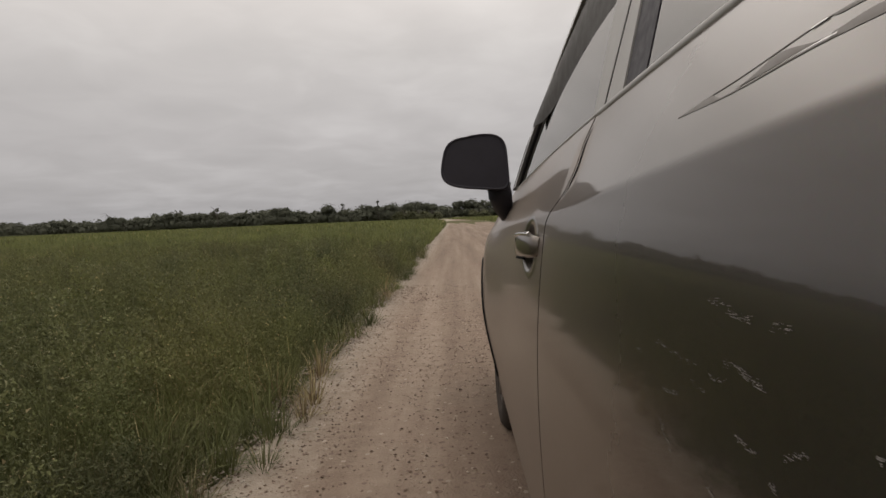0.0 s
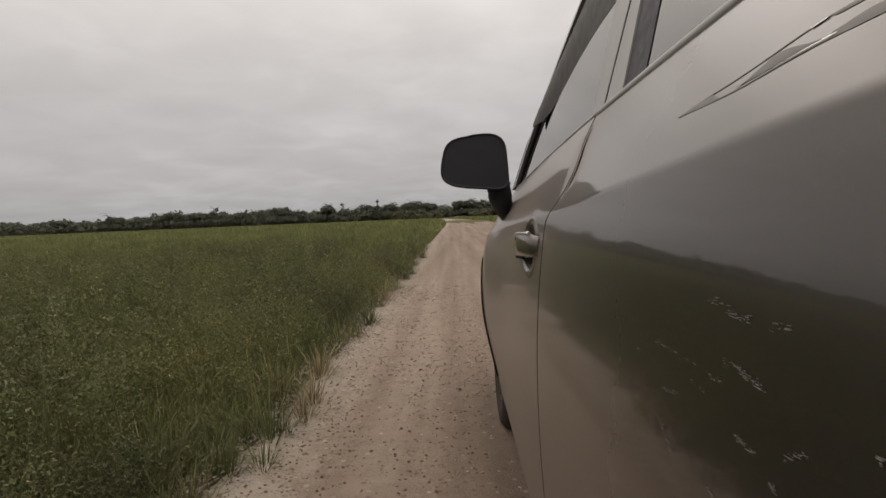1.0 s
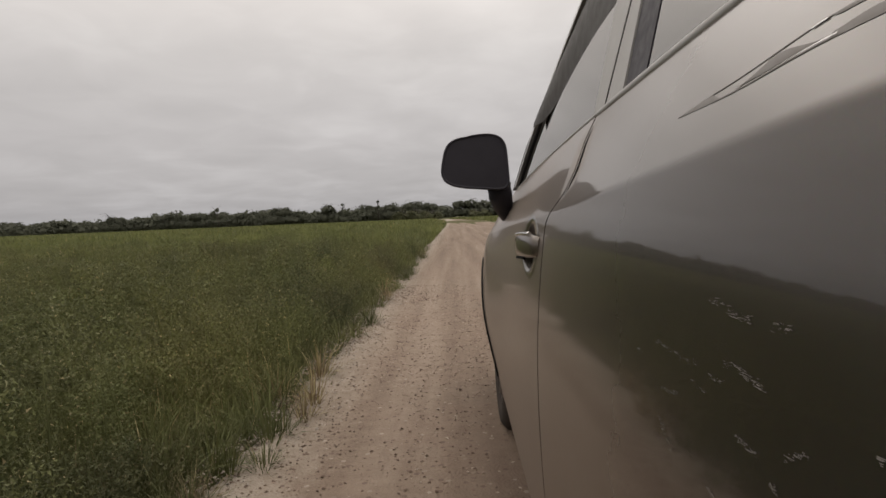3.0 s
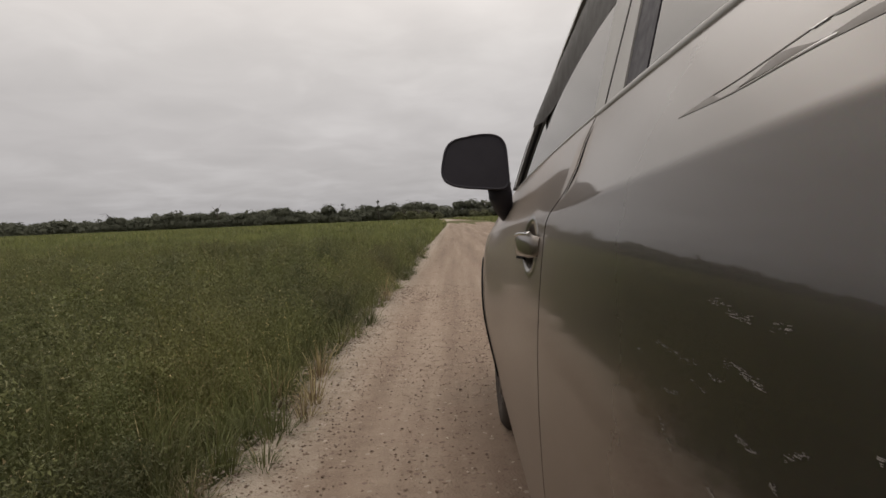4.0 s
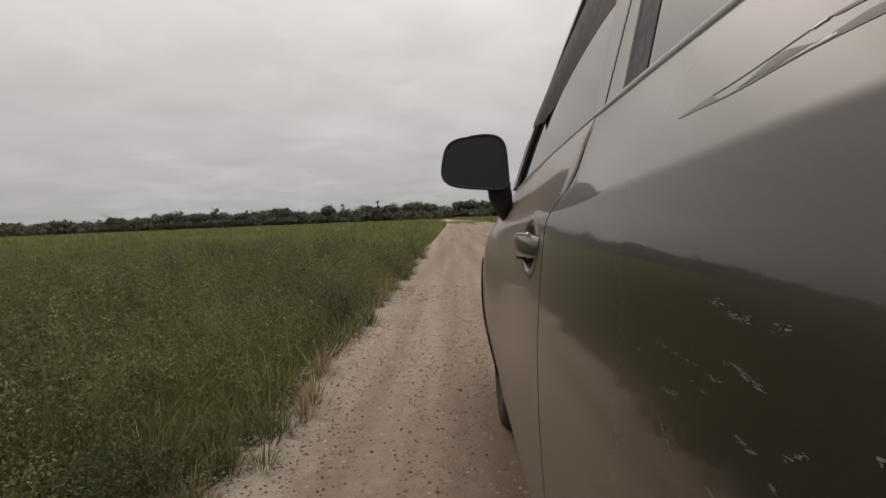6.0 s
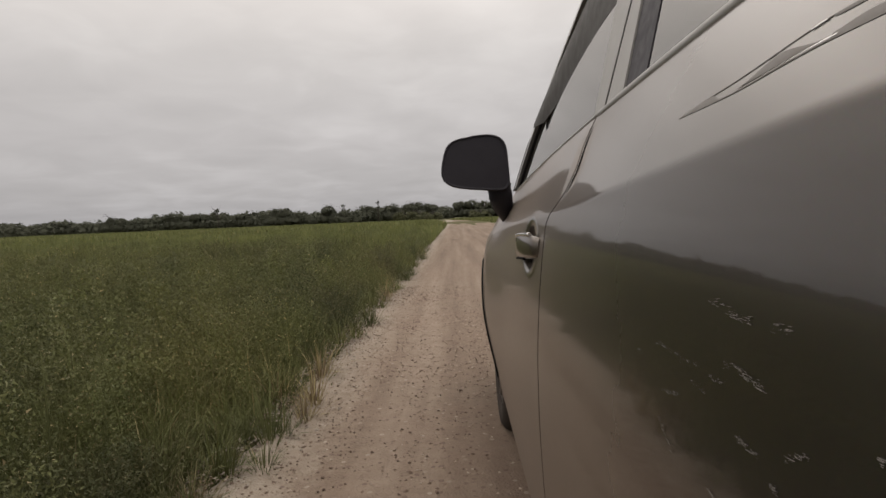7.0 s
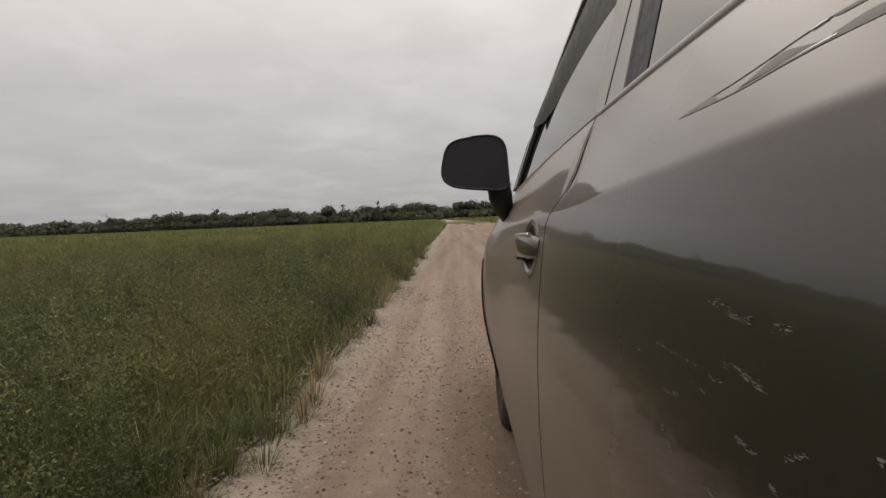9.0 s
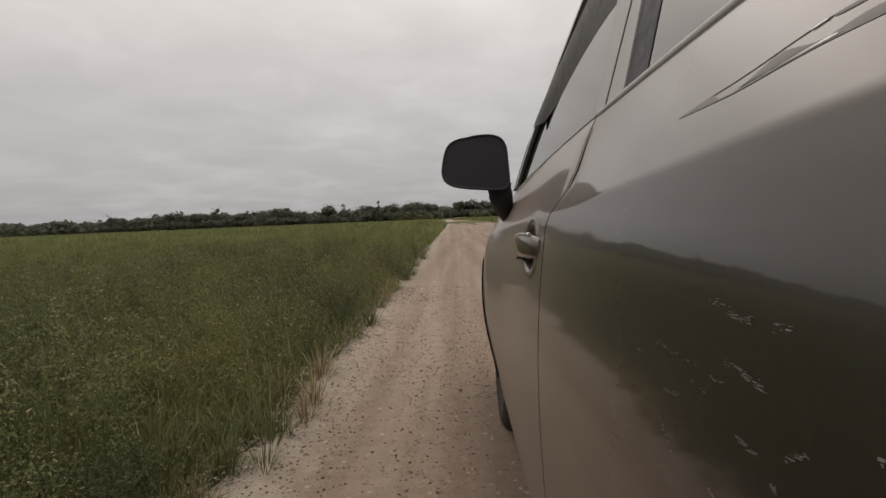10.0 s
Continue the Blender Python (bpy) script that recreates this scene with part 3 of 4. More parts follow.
def door_handle(door, y, flip):
    """Pull handle standing off the door over a recessed cup that is let into the skin."""
    yc, zc, ry, rz = y + 0.10, 0.790, 0.098, 0.052
    fx = (lambda v: v) if flip is None else (lambda v: Vector((2 * flip - v.x, v.y, v.z)))
    bm = bmesh.new()
    bm.from_mesh(door.data)
    hole = [fc for fc in bm.faces if ((fc.calc_center_median().y - yc) / ry) ** 2 + ((fc.calc_center_median().z - zc) / rz) ** 2 < 0.86]
    bmesh.ops.delete(bm, geom=hole, context="FACES")
    bm.to_mesh(door.data)
    bm.free()
    cup, prev = bmesh.new(), None
    for r, o in ((1.06, 0.0003), (1.0, 0.0008), (0.82, 0.0008), (0.75, -0.004), (0.62, -0.010), (0.40, -0.013), (0.05, -0.014)):
        ring = [cup.verts.new(fx(side_point(yc + ry * r * math.cos(a), zc + rz * r * math.sin(a), o))) for a in lin(0, math.tau, 41)[:-1]]
        if prev:
            for k in range(40):
                cup.faces.new((prev[k], prev[(k + 1) % 40], ring[(k + 1) % 40], ring[k])).smooth = True
        prev = ring
    cup.faces.new(prev)
    part("handle_cup", cup, WIPED, door)
    pts, rad = [], []
    for i in range(21):
        t = i / 20
        o = 0.015 * math.sin(math.pi * t) ** 0.35
        pts.append(fx(side_point(y - 0.012 + 0.255 * t, zc + 0.006 - 0.012 * t + 0.003 * math.sin(math.pi * t), o - 0.003)))
        rad.append(0.0085 * (0.35 + 0.65 * math.sin(math.pi * min(1.0, max(0.0, 0.04 + 0.92 * t))) ** 0.4))
    h = part("door_handle", tube(pts, rad, 20, True, 2.7), WIPED, door, "body-coloured pull handle")
    out = -1 if flip is None else 1
    strip = [p + Vector((0.004 * out, 0, 0.0195)) for p in pts[2:-5]]
    part("handle_strip", tube(strip, 0.0036, 8), CHROME, h, "thin bright strip along the handle")
    slot = [p + Vector((0.0062 * out, 0, 0.008)) for p in pts[12:14]]
    part("key_slot", tube(slot, 0.0016, 8, True, 4.0), RUBBERSEAL, h)
    # black strip that draws the shadow line beneath the handle bar
    gap = [p + Vector((0.003 * out, 0, -0.0225)) for p in pts[6:-3]]
    part("handle_shadow", tube(gap, 0.0022, 8), RUBBERSEAL, h)


def wheel(x, y, side):
    """Tyre, rim with ten spokes and hub; side -1 faces left."""
    w = empty("wheel", (x, y, Z_AX))
    w.parent = car
    w.matrix_parent_inverse = car.matrix_world.inverted()
    bpy.context.view_layer.update()
    R = 0.318
    prof = [(0.215, 0.10), (0.225, -0.005), (0.25, -0.014), (0.285, -0.012), (R - 0.012, 0.004), (R - 0.003, 0.02), (R, 0.04), (R, 0.16), (R - 0.004, 0.185), (0.28, 0.2), (0.22, 0.19)]
    c = (x, y, Z_AX)
    part("tyre", lathe([(r, -side * d) for r, d in prof], 64, c), RUBBER, w)
    part("rim", lathe([(0.222, -side * d) if d < 0.02 else (0.2, -side * d) for d in (0.0, 0.006, 0.03, 0.1, 0.16)], 48, c), ALLOY, w)
    for k in range(10):
        a = k * math.tau / 10
        p = [(x - side * 0.012, y + 0.05 * math.cos(a), Z_AX + 0.05 * math.sin(a)), (x - side * 0.010, y + 0.13 * math.cos(a), Z_AX + 0.13 * math.sin(a)),
             (x - side * 0.012, y + 0.212 * math.cos(a), Z_AX + 0.212 * math.sin(a))]
        part("spoke", tube(p, [0.02, 0.014, 0.018], 8), ALLOY, w)
    part("hub_cap", lathe([(0.001, -side * 0.0), (0.04, -side * 0.002), (0.055, -side * 0.012), (0.056, -side * 0.05)], 24, c), ALLOY, w)
    part("brake_disc", lathe([(0.02, -side * 0.07), (0.15, -side * 0.07), (0.15, -side * 0.09)], 32, c), CHROME, w)


def car_top():
    """Bonnet, windscreen, roof, tail, bumpers, lamps, underbody and cabin."""
    def hood(u, v):
        y = 1.96 + (3.02 - 1.96) * u
        t = 2 * v - 1
        ze = belt_z(y) - 0.008 - 0.10 * smoothstep(2.2, 3.15, y)
        el = side_x(y, ze) + 0.004
        y2 = y + 0.12 * (1 - t * t) * u
        return Vector((XC + (XC - el) * t, y2, ze + (0.055 - 0.02 * u) * (1 - abs(t) ** 2.4)))
    part("bonnet", shell(hood, lin(0, 1, 30), lin(0, 1, 40), (0, 0, -0.02)), PAINT, car)

    def screen(u, v):
        t = 2 * v - 1
        z = 0.93 + (1.385 - 0.93) * u
        ye = 1.90 - (z - 0.935) / 0.43 + 0.10 * smoothstep(1.2, 1.4, z)
        el = glass_x(1.9, z) + 0.01
        return Vector((XC + (XC - el) * t, ye + 0.20 * (1 - t * t), z + 0.035 * (1 - t * t) * (0.6 + 0.4 * u)))
    ws = part("windscreen", shell(screen, lin(0, 1, 16), lin(0, 1, 24), (0, -0.005, -0.002)), GLASS, car)
    ws.visible_shadow = False

    def roof(u, v):
        y = -1.02 + 2.02 * u
        t = 2 * v - 1
        ze = 1.385 - 0.05 * (1 - u) ** 2
        el = glass_x(0.5, 1.385) + 0.012
        y2 = y + (0.17 * (1 - t * t) * smoothstep(0.7, 1, u))
        return Vector((XC + (XC - el) * t, y2, ze + 0.085 * (1 - abs(t) ** 2.6) - 0.03 * smoothstep(0.75, 1, u) * (1 - t * t)))
    part("roof", shell(roof, lin(0, 1, 24), lin(0, 1, 32), (0, 0, -0.025)), PAINT, car)

    def hatch_glass(u, v):
        t = 2 * v - 1
        z = 1.02 + 0.33 * u
        el = glass_x(0.0, z) + 0.03
        return Vector((XC + (XC - el) * t, -1.20 + 0.20 * u - 0.06 * (1 - t * t), z))
    part("rear_window", shell(hatch_glass, lin(0, 1, 10), lin(0, 1, 20), (0, 0.005, 0)), GLASS, car)

    def tail(u, v):
        t = 2 * v - 1
        z = 0.56 + 0.46 * u
        el = side_x(-1.12, z)
        return Vector((XC + (XC - el) * t, -1.13 - 0.10 * (1 - abs(t) ** 3) - 0.05 * math.sin(math.pi * u), z))
    part("tailgate", shell(tail, lin(0, 1, 14), lin(0, 1, 30), (0, 0.03, 0)), PAINT, car)

    def bumper(front):
        s = 1 if front else -1
        ye = 2.925 if front else -1.125
        top = 0.70 if front else 0.555

        def f(u, v):
            t = 2 * v - 1
            z = 0.20 + (top - 0.20) * u
            el = side_x(ye, max(z, 0.26)) + 0.002
            bulge = (0.20 if front else 0.16) * (1 - abs(t) ** 2.6) + 0.03 * math.sin(math.pi * min(1, u * 1.1)) * (1 - t ** 8)
            return Vector((XC + (XC - el) * t, ye + s * bulge, z))
        part("front_bumper" if front else "rear_bumper", shell(f, lin(0, 1, 16), lin(0, 1, 36), (0, -0.03 * s, 0)), PAINT, car)
    bumper(True)
    bumper(False)
    part("grille", box((XC - 0.42, 3.06, 0.72), (XC + 0.42, 3.12, 0.80), 0.012), BLACK, car)
    for s in (-1, 1):
        part("headlight", box((XC + s * 0.62 - 0.14, 2.86, 0.70), (XC + s * 0.62 + 0.14, 3.03, 0.80), 0.03, 3), LAMPGLASS, car)
        part("tail_light", box((XC + s * 0.66 - 0.09, -1.25, 0.72), (XC + s * 0.66 + 0.09, -1.14, 0.95), 0.03, 3), REDLENS, car)
    # dark inner shell behind the panel gaps and wheel arches
    part("underbody", box((0.20, -1.05, 0.20), (2 * XC - 0.20, 2.95, 0.235), 0.01), INNER, car)
    for s in (0, 1):
        xa = 0.225 if s == 0 else 2 * XC - 0.225
        part("inner_panel", box((xa - 0.015, AX_R + 0.38, 0.23), (xa + 0.015, AX_F - 0.38, 0.92), 0.004), INNER, car)
        for yc in (AX_F, AX_R):
            xo = 0.33 if s == 0 else 2 * XC - 0.33
            part("wheel_well", box((xo - 0.01, yc - 0.38, 0.18), (xo + 0.01, yc + 0.38, 0.80), 0.004), INNER, car)
            x1, x2 = sorted((0.16 if s == 0 else 2 * XC - 0.16, xo))
            part("well_lining", box((x1, yc - 0.37, 0.70), (x2, yc + 0.37, 0.72), 0.004), INNER, car)
    part("dashboard", box((0.27, 1.55, 0.75), (2 * XC - 0.27, 1.95, 0.93), 0.05, 3), INNER, car)
    for sx in (XC - 0.36, XC + 0.36):
        for sy in (0.62, -0.42):
            seat = part("seat", box((sx - 0.25, sy, 0.35), (sx + 0.25, sy + 0.52, 0.55), 0.06, 3), FABRIC, car)
            bm = box((sx - 0.24, sy - 0.06, 0.50), (sx + 0.24, sy + 0.10, 1.08), 0.06, 3)
            part("backrest", bm, FABRIC, seat)
            part("headrest", box((sx - 0.13, sy - 0.06, 1.10), (sx + 0.13, sy + 0.04, 1.27), 0.04, 3), FABRIC, seat)


def door_marks(rear):
    """Painted spear-shaped dull reflection on the shoulder and dried splashes lower on the rear door."""
    def blade(name, mat, ya, yb, lo, hi, label="", n=24, lift=0.0):
        """A thin slab between the edges lo(y) and hi(y), half a millimetre proud of the skin."""
        bm = bmesh.new()
        rows = []
        for i in range(n + 1):
            y = ya + (yb - ya) * i / n
            rows.append([bm.verts.new(side_point(y, lo(y) + (hi(y) - lo(y)) * t, o + lift)) for t, o in ((0, 0.0003), (0.3, 0.0005), (0.7, 0.0005), (1, 0.0003))])
        for r0, r1 in zip(rows, rows[1:]):
            for k in range(3):
                bm.faces.new((r0[k], r0[k + 1], r1[k + 1], r1[k])).smooth = True
        part(name, bm, mat, rear, label)
    low = lambda y: 0.9088 + 0.0048 * smoothstep(0.34, 0.24, y)
    top = lambda y: low(y) + 0.0136 * min(1.0, max(0.0, (0.410 - y) / 0.15)) ** 0.72
    ease = lambda y, a, b: smoothstep(a, b, y)
    # grey slabs stand in for the camera mount's reflection in the paintwork
    blade("reflection_streak", REFLECTION, 0.408, 0.340, low, lambda y: low(y) + (top(y) - low(y)) * (1 - 0.9 * ease(y, 0.365, 0.340)), "spear-shaped dull grey reflection painted on the door")
    blade("reflection_fill", REFLECTION, 0.326, 0.252, lambda y: low(y) + 0.0022, lambda y: low(y) + 0.0022 + (top(y) - low(y) - 0.0036) * ease(y, 0.326, 0.29) * (1 - 0.97 * ease(y, 0.300, 0.249)))
    blade("reflection_rim", REFLECTION, 0.372, 0.250, lambda y: top(y) - 0.0008, top)
    blade("reflection_rim", REFLECTION, 0.352, 0.241, low, lambda y: low(y) + 0.0011)
    # chrome slivers stand in for glints on the edges of that reflection
    blade("reflection_glint", CHROME, 0.300, 0.241, lambda y: low(y) + 0.0011, lambda y: low(y) + 0.0013 + 0.0007 * ease(y, 0.300, 0.25), "bright glint painted along the reflection's lower edge", lift=0.0004)
    blade("reflection_glint", CHROME, 0.268, 0.257, lambda y: top(y) - 0.0012, lambda y: top(y) - 0.0003, lift=0.0004)
    blade("reflection_prong", REFLECTION, 0.2535, 0.15, lambda y: top(y) - 0.0014 - 0.0008 * ease(y, 0.2535, 0.247), top)
    blade("reflection_prong", REFLECTION, 0.2460, 0.15, low, lambda y: low(y) + 0.0035 + 0.0022 * ease(y, 0.246, 0.225))
    rnd = random.Random(4)
    bm = bmesh.new()
    streaks = [(0.293, 0.8, 0.277, 0.799, 10), (0.273, 0.797, 0.251, 0.796, 26), (0.234, 0.797, 0.222, 0.799, 10), (0.36, 0.765, 0.328, 0.764, 10),
               (0.403, 0.755, 0.375, 0.748, 6), (0.323, 0.763, 0.301, 0.765, 7), (0.271, 0.772, 0.257, 0.775, 10), (0.259, 0.774, 0.235, 0.771, 40),
               (0.287, 0.762, 0.266, 0.765, 9), (0.347, 0.738, 0.322, 0.743, 14), (0.351, 0.722, 0.325, 0.708, 22), (0.308, 0.755, 0.288, 0.755, 6),
               (0.255, 0.744, 0.236, 0.743, 22), (0.219, 0.749, 0.203, 0.757, 14), (0.225, 0.736, 0.221, 0.736, 8), (0.279, 0.71, 0.272, 0.708, 9), (0.17, 0.77, 0.169, 0.769, 5)]
    for y0, z0, y1, z1, k in streaks:
        for _ in range(2 * k):
            t = rnd.random()
            y, z = y0 + (y1 - y0) * t, z0 + (z1 - z0) * t + rnd.gauss(0, 0.0010)
            ln, w = 0.0002 + 0.0024 * rnd.random() ** 3, rnd.uniform(0.00005, 0.00016)
            dz = ln * rnd.uniform(-0.12, 0.06)
            q = [side_point(y - ln, z - dz - w, 0.0006), side_point(y + ln, z + dz - w, 0.0006), side_point(y + ln, z + dz + w, 0.0006), side_point(y - ln, z - dz + w, 0.0006)]
            bm.faces.new([bm.verts.new(p) for p in q])
    tagged(part("splash_spray", bm, SPLASH, rear, "pale dried splash spray"), kind="stuff")


for side in (None, XC):
    fd, rd = side_panels(side)
    greenhouse(side)
    door_mirror(side)
    door_handle(fd, 0.915, side)
    door_handle(rd, -0.10, side)
    if side is None:
        door_marks(rd)
for ax in (AX_F, AX_R):
    wheel(0.168, ax, -1)
    wheel(2 * XC - 0.168, ax, 1)
car_top()
bpy.context.view_layer.update()
car.matrix_world = LEAN @ car.matrix_world

# ---------------------------------------------------------------- grass
rng = np.random.default_rng(7)


def field_height(x, y):
    return 0.75 + 0.25 * np.sin(x * 0.9 + 1.3 * np.sin(y * 0.5)) * np.sin(y * 0.7 + 0.8) + 0.18 * np.sin(x * 2.7 + y * 1.9)


def thicket(x, y):
    """0 to 1: where the meadow stands low or thick."""
    coarse = np.sin(1.9 * x + 1.2 * np.sin(0.9 * y)) * np.sin(1.5 * y + 0.9 * np.sin(1.3 * x))
    fine = np.sin(5.3 * x + 1.7 * np.sin(2.3 * y)) * np.sin(4.1 * y + 1.4 * np.sin(2.9 * x))
    return 0.5 + 0.32 * coarse + 0.18 * fine


def road_shift(y):
    return np.where(y < 160, -0.00055 * np.maximum(0, y - 45) ** 2, -0.00055 * 115 ** 2 - 0.1265 * (y - 160))


def blades(name, xs, ys, heights, widths, mat, label, lean=0.45, droop=0.35):
    """Bent three-sided blades, each with its own lean and height, in one mesh."""
    n = len(xs)
    az = rng.uniform(0, math.tau, n)
    ln = rng.normal(0, lean, n)
    dx, dy = np.cos(az), np.sin(az)
    face = rng.uniform(0, math.tau, n)
    wx, wy = np.cos(face) * widths / 2, np.sin(face) * widths / 2
    base = np.stack([xs, ys, np.full(n, -0.03)], 1)
    side = np.stack([wx, wy, np.zeros(n)], 1)
    mid = base + np.stack([dx * ln * heights * 0.35, dy * ln * heights * 0.35, heights * 0.6], 1)
    tip = base + np.stack([dx * ln * heights * (0.8 + droop), dy * ln * heights * (0.8 + droop), heights * (1.0 - np.abs(ln) * droop * 0.6)], 1)
    v = np.stack([base - side, base + side, mid + side * 0.9, mid - side * 0.9, tip], 1).reshape(-1, 3)
    o = (np.arange(n) * 5)[:, None]
    f = np.concatenate([o + np.array([[0, 1, 2]]), o + np.array([[0, 2, 3]]), o + np.array([[3, 2, 4]])], 0)
    ob = part(name, mesh_arrays(name, v, f, mat), mat)
    return tagged(ob, label, "grass", kind="stuff")


def scatter(n, x0, x1, y0, y1, fan=None):
    """Random places left of the track; fan keeps those inside the sector that opens ahead."""
    xs, ys = rng.uniform(x0, x1, n), rng.uniform(y0, y1, n)
    if fan is not None:
        keep = np.abs(xs) < (ys + fan) * 1.0
        xs, ys = xs[keep], ys[keep]
    return xs, ys


def edge_wobble(ys):
    return np.array([edge_noise(float(v), 0) for v in ys])


def build_grass():
    # verge: low tufts that overhang the gravel
    xs, ys = scatter(70000, -1.75, -0.68, 0.4, 16.0)
    keep = xs < ROAD_L - 0.01 + edge_wobble(ys) - 0.25 * rng.random(len(xs)) ** 2
    xs, ys = xs[keep], ys[keep]
    h = (0.08 + 0.20 * np.clip((-0.80 - xs) / 0.2, 0, 1)) * rng.uniform(0.35, 1.25, len(xs)) * (0.6 + 0.7 * thicket(xs * 2, ys * 1.6))
    blades("verge_grass", xs, ys, h, rng.uniform(0.0025, 0.0055, len(xs)), GRASS, "short green grass along the edge of the track", 0.4)
    # near meadow
    xs, ys = scatter(95000, -9.0, -1.0, 0.3, 9.0, 1.6)
    h = 0.36 * field_height(xs, ys) * rng.uniform(0.5, 1.25, len(xs))
    h *= (0.62 + 0.28 * np.clip((-1.0 - xs) / 0.9, 0, 1)) * (0.45 + 0.85 * thicket(xs, ys))
    blades("meadow_grass", xs, ys, h, rng.uniform(0.0022, 0.005, len(xs)), GRASS, "dense knee-high green meadow grass beside the track", 0.5)
    # middle and far meadow
    xs, ys = scatter(180000, -34.0, -0.84, 8.0, 32.0, 2)
    h = 0.50 * field_height(xs, ys) * rng.uniform(0.6, 1.25, len(xs))
    wide = rng.uniform(0.010, 0.022, len(xs))
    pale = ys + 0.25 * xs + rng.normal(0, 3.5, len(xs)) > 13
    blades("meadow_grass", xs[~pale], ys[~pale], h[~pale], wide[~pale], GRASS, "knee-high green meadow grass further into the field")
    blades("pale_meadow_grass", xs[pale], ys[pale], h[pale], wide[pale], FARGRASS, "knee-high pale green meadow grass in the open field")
    xs, ys = scatter(175000, -150.0, 150.0, 30.0, 150.0, 2)
    s = xs - road_shift(ys)
    keep = (s < -0.86) | (s > 4.0)
    xs, ys = xs[keep], ys[keep]
    h = 0.50 * rng.uniform(0.5, 1.25, len(xs))
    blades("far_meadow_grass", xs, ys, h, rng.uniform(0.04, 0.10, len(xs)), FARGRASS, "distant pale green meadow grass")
    # far side of the track and behind
    xs, ys = scatter(42000, 3.95, 14.0, -8.0, 32.0)
    h = 0.45 * rng.uniform(0.5, 1.25, len(xs))
    blades("meadow_grass", xs, ys, h, rng.uniform(0.007, 0.018, len(xs)), GRASS, "green meadow grass on the far verge")
    xs, ys = scatter(42000, -14.0, -1.1, -9.0, 0.4)
    h = 0.45 * rng.uniform(0.5, 1.25, len(xs))
    blades("meadow_grass", xs, ys, h, rng.uniform(0.007, 0.018, len(xs)), GRASS, "green meadow grass behind along the track")
    xs, ys = scatter(44000, -16.0, -1.9, -0.5, 14.0)
    keep = -xs > ys + 1.4
    xs, ys = xs[keep], ys[keep]
    h = 0.48 * rng.uniform(0.5, 1.25, len(xs))
    blades("meadow_grass", xs, ys, h, rng.uniform(0.007, 0.018, len(xs)), GRASS, "green meadow grass beside the track")
    # leafy herbs that fill the meadow between the blades, in clumps
    c, edge = 4600, 1000
    cy = 1.1 + 12.5 * rng.random(c) ** 1.3
    cx = -0.92 - (cy * 0.9 + 0.9) * rng.random(c) ** 1.25
    cx[:edge] = -0.90 - 0.55 * rng.random(edge)          # bushier along the verge
    thick = thicket(cx, cy)
    n = 250000
    k = rng.choice(c, n, p=(0.12 + thick) / (0.12 + thick).sum())
    spread = rng.uniform(0.05, 0.13, c)[k]
    top = ((0.08 + 0.48 * thick * rng.uniform(0.6, 1.2, c)) * np.clip((-0.5 - cx) / 0.55, 0.6, 1))[k]
    d = rng.normal(0, 1, (n, 3))
    pos = np.stack([cx[k] + d[:, 0] * spread, cy[k] + d[:, 1] * spread, top * (1 - 0.75 * np.minimum(1, 0.2 * d[:, 0] ** 2 + 0.2 * d[:, 1] ** 2 + 0.5 * rng.random(n) ** 2))], 1)
    u = rng.normal(0, 1, (n, 3)) + np.array([0, 0, 0.5])
    u /= np.linalg.norm(u, axis=1)[:, None]
    w = np.cross(u, rng.normal(0, 1, (n, 3)))
    w /= np.linalg.norm(w, axis=1)[:, None]
    ln = rng.uniform(0.005, 0.014, n)[:, None] * (1 + 0.10 * pos[:, 1:2])
    v = np.stack([pos - w * ln * 0.24, pos + w * ln * 0.24, pos + u * ln], 1).reshape(-1, 3)
    ob = part("meadow_herbs", mesh_arrays("meadow_herbs", v, np.arange(n * 3).reshape(-1, 3), HERB), HERB)
    tagged(ob, "small-leaved green herbs between the meadow grass", "herbs", kind="stuff")


def tuft(seed):
    """A tuft of stiff blades that spread from one root."""
    rnd = random.Random(seed)
    vs, fs = [], []
    for _ in range(70):
        a, tilt, ln, w = rnd.uniform(0, math.tau), rnd.uniform(0.1, 1.25), rnd.uniform(0.09, 0.24), rnd.uniform(0.0014, 0.0028)
        out, side = Vector((math.cos(a), math.sin(a), 0)), Vector((-math.sin(a), math.cos(a), 0))
        root = out * rnd.uniform(0, 0.035) + Vector((0, 0, -0.02))
        mid = root + (out * math.sin(tilt * 0.7) + Vector((0, 0, math.cos(tilt * 0.7)))) * ln * 0.55
        tip = mid + (out * math.sin(tilt * 1.25) + Vector((0, 0, math.cos(tilt * 1.25)))) * ln * 0.45
        o = len(vs)
        vs += [root - side * w, root + side * w, mid + side * w * 0.8, mid - side * w * 0.8, tip]
        fs += [(o, o + 1, o + 2), (o, o + 2, o + 3), (o + 3, o + 2, o + 4)]
    return mesh_arrays("grass_tuft", [v[:] for v in vs], fs, DRY if seed == 3 else GRASS)


def build_tufts():
    rnd = random.Random(31)
    kinds = [tuft(k) for k in range(6)]
    for i in range(64):
        y = 1.5 + 13 * rnd.random() ** 1.5
        x = ROAD_L + edge_noise(y, 0) + rnd.uniform(-0.12, 0.16)
        ob = part("grass_tuft", kinds[i % 6], GRASS)
        ob.matrix_world = pose(x, y, 0.0, 0, 0, rnd.uniform(0, 360)) @ Matrix.Scale(rnd.uniform(0.7, 1.35), 4)
        dry = i % 6 == 3
        tagged(ob, "small brown dry grass tuft at the track edge" if dry else "spreading green grass tuft rooted in the gravel edge", "grass tuft", "tufts along the verge")


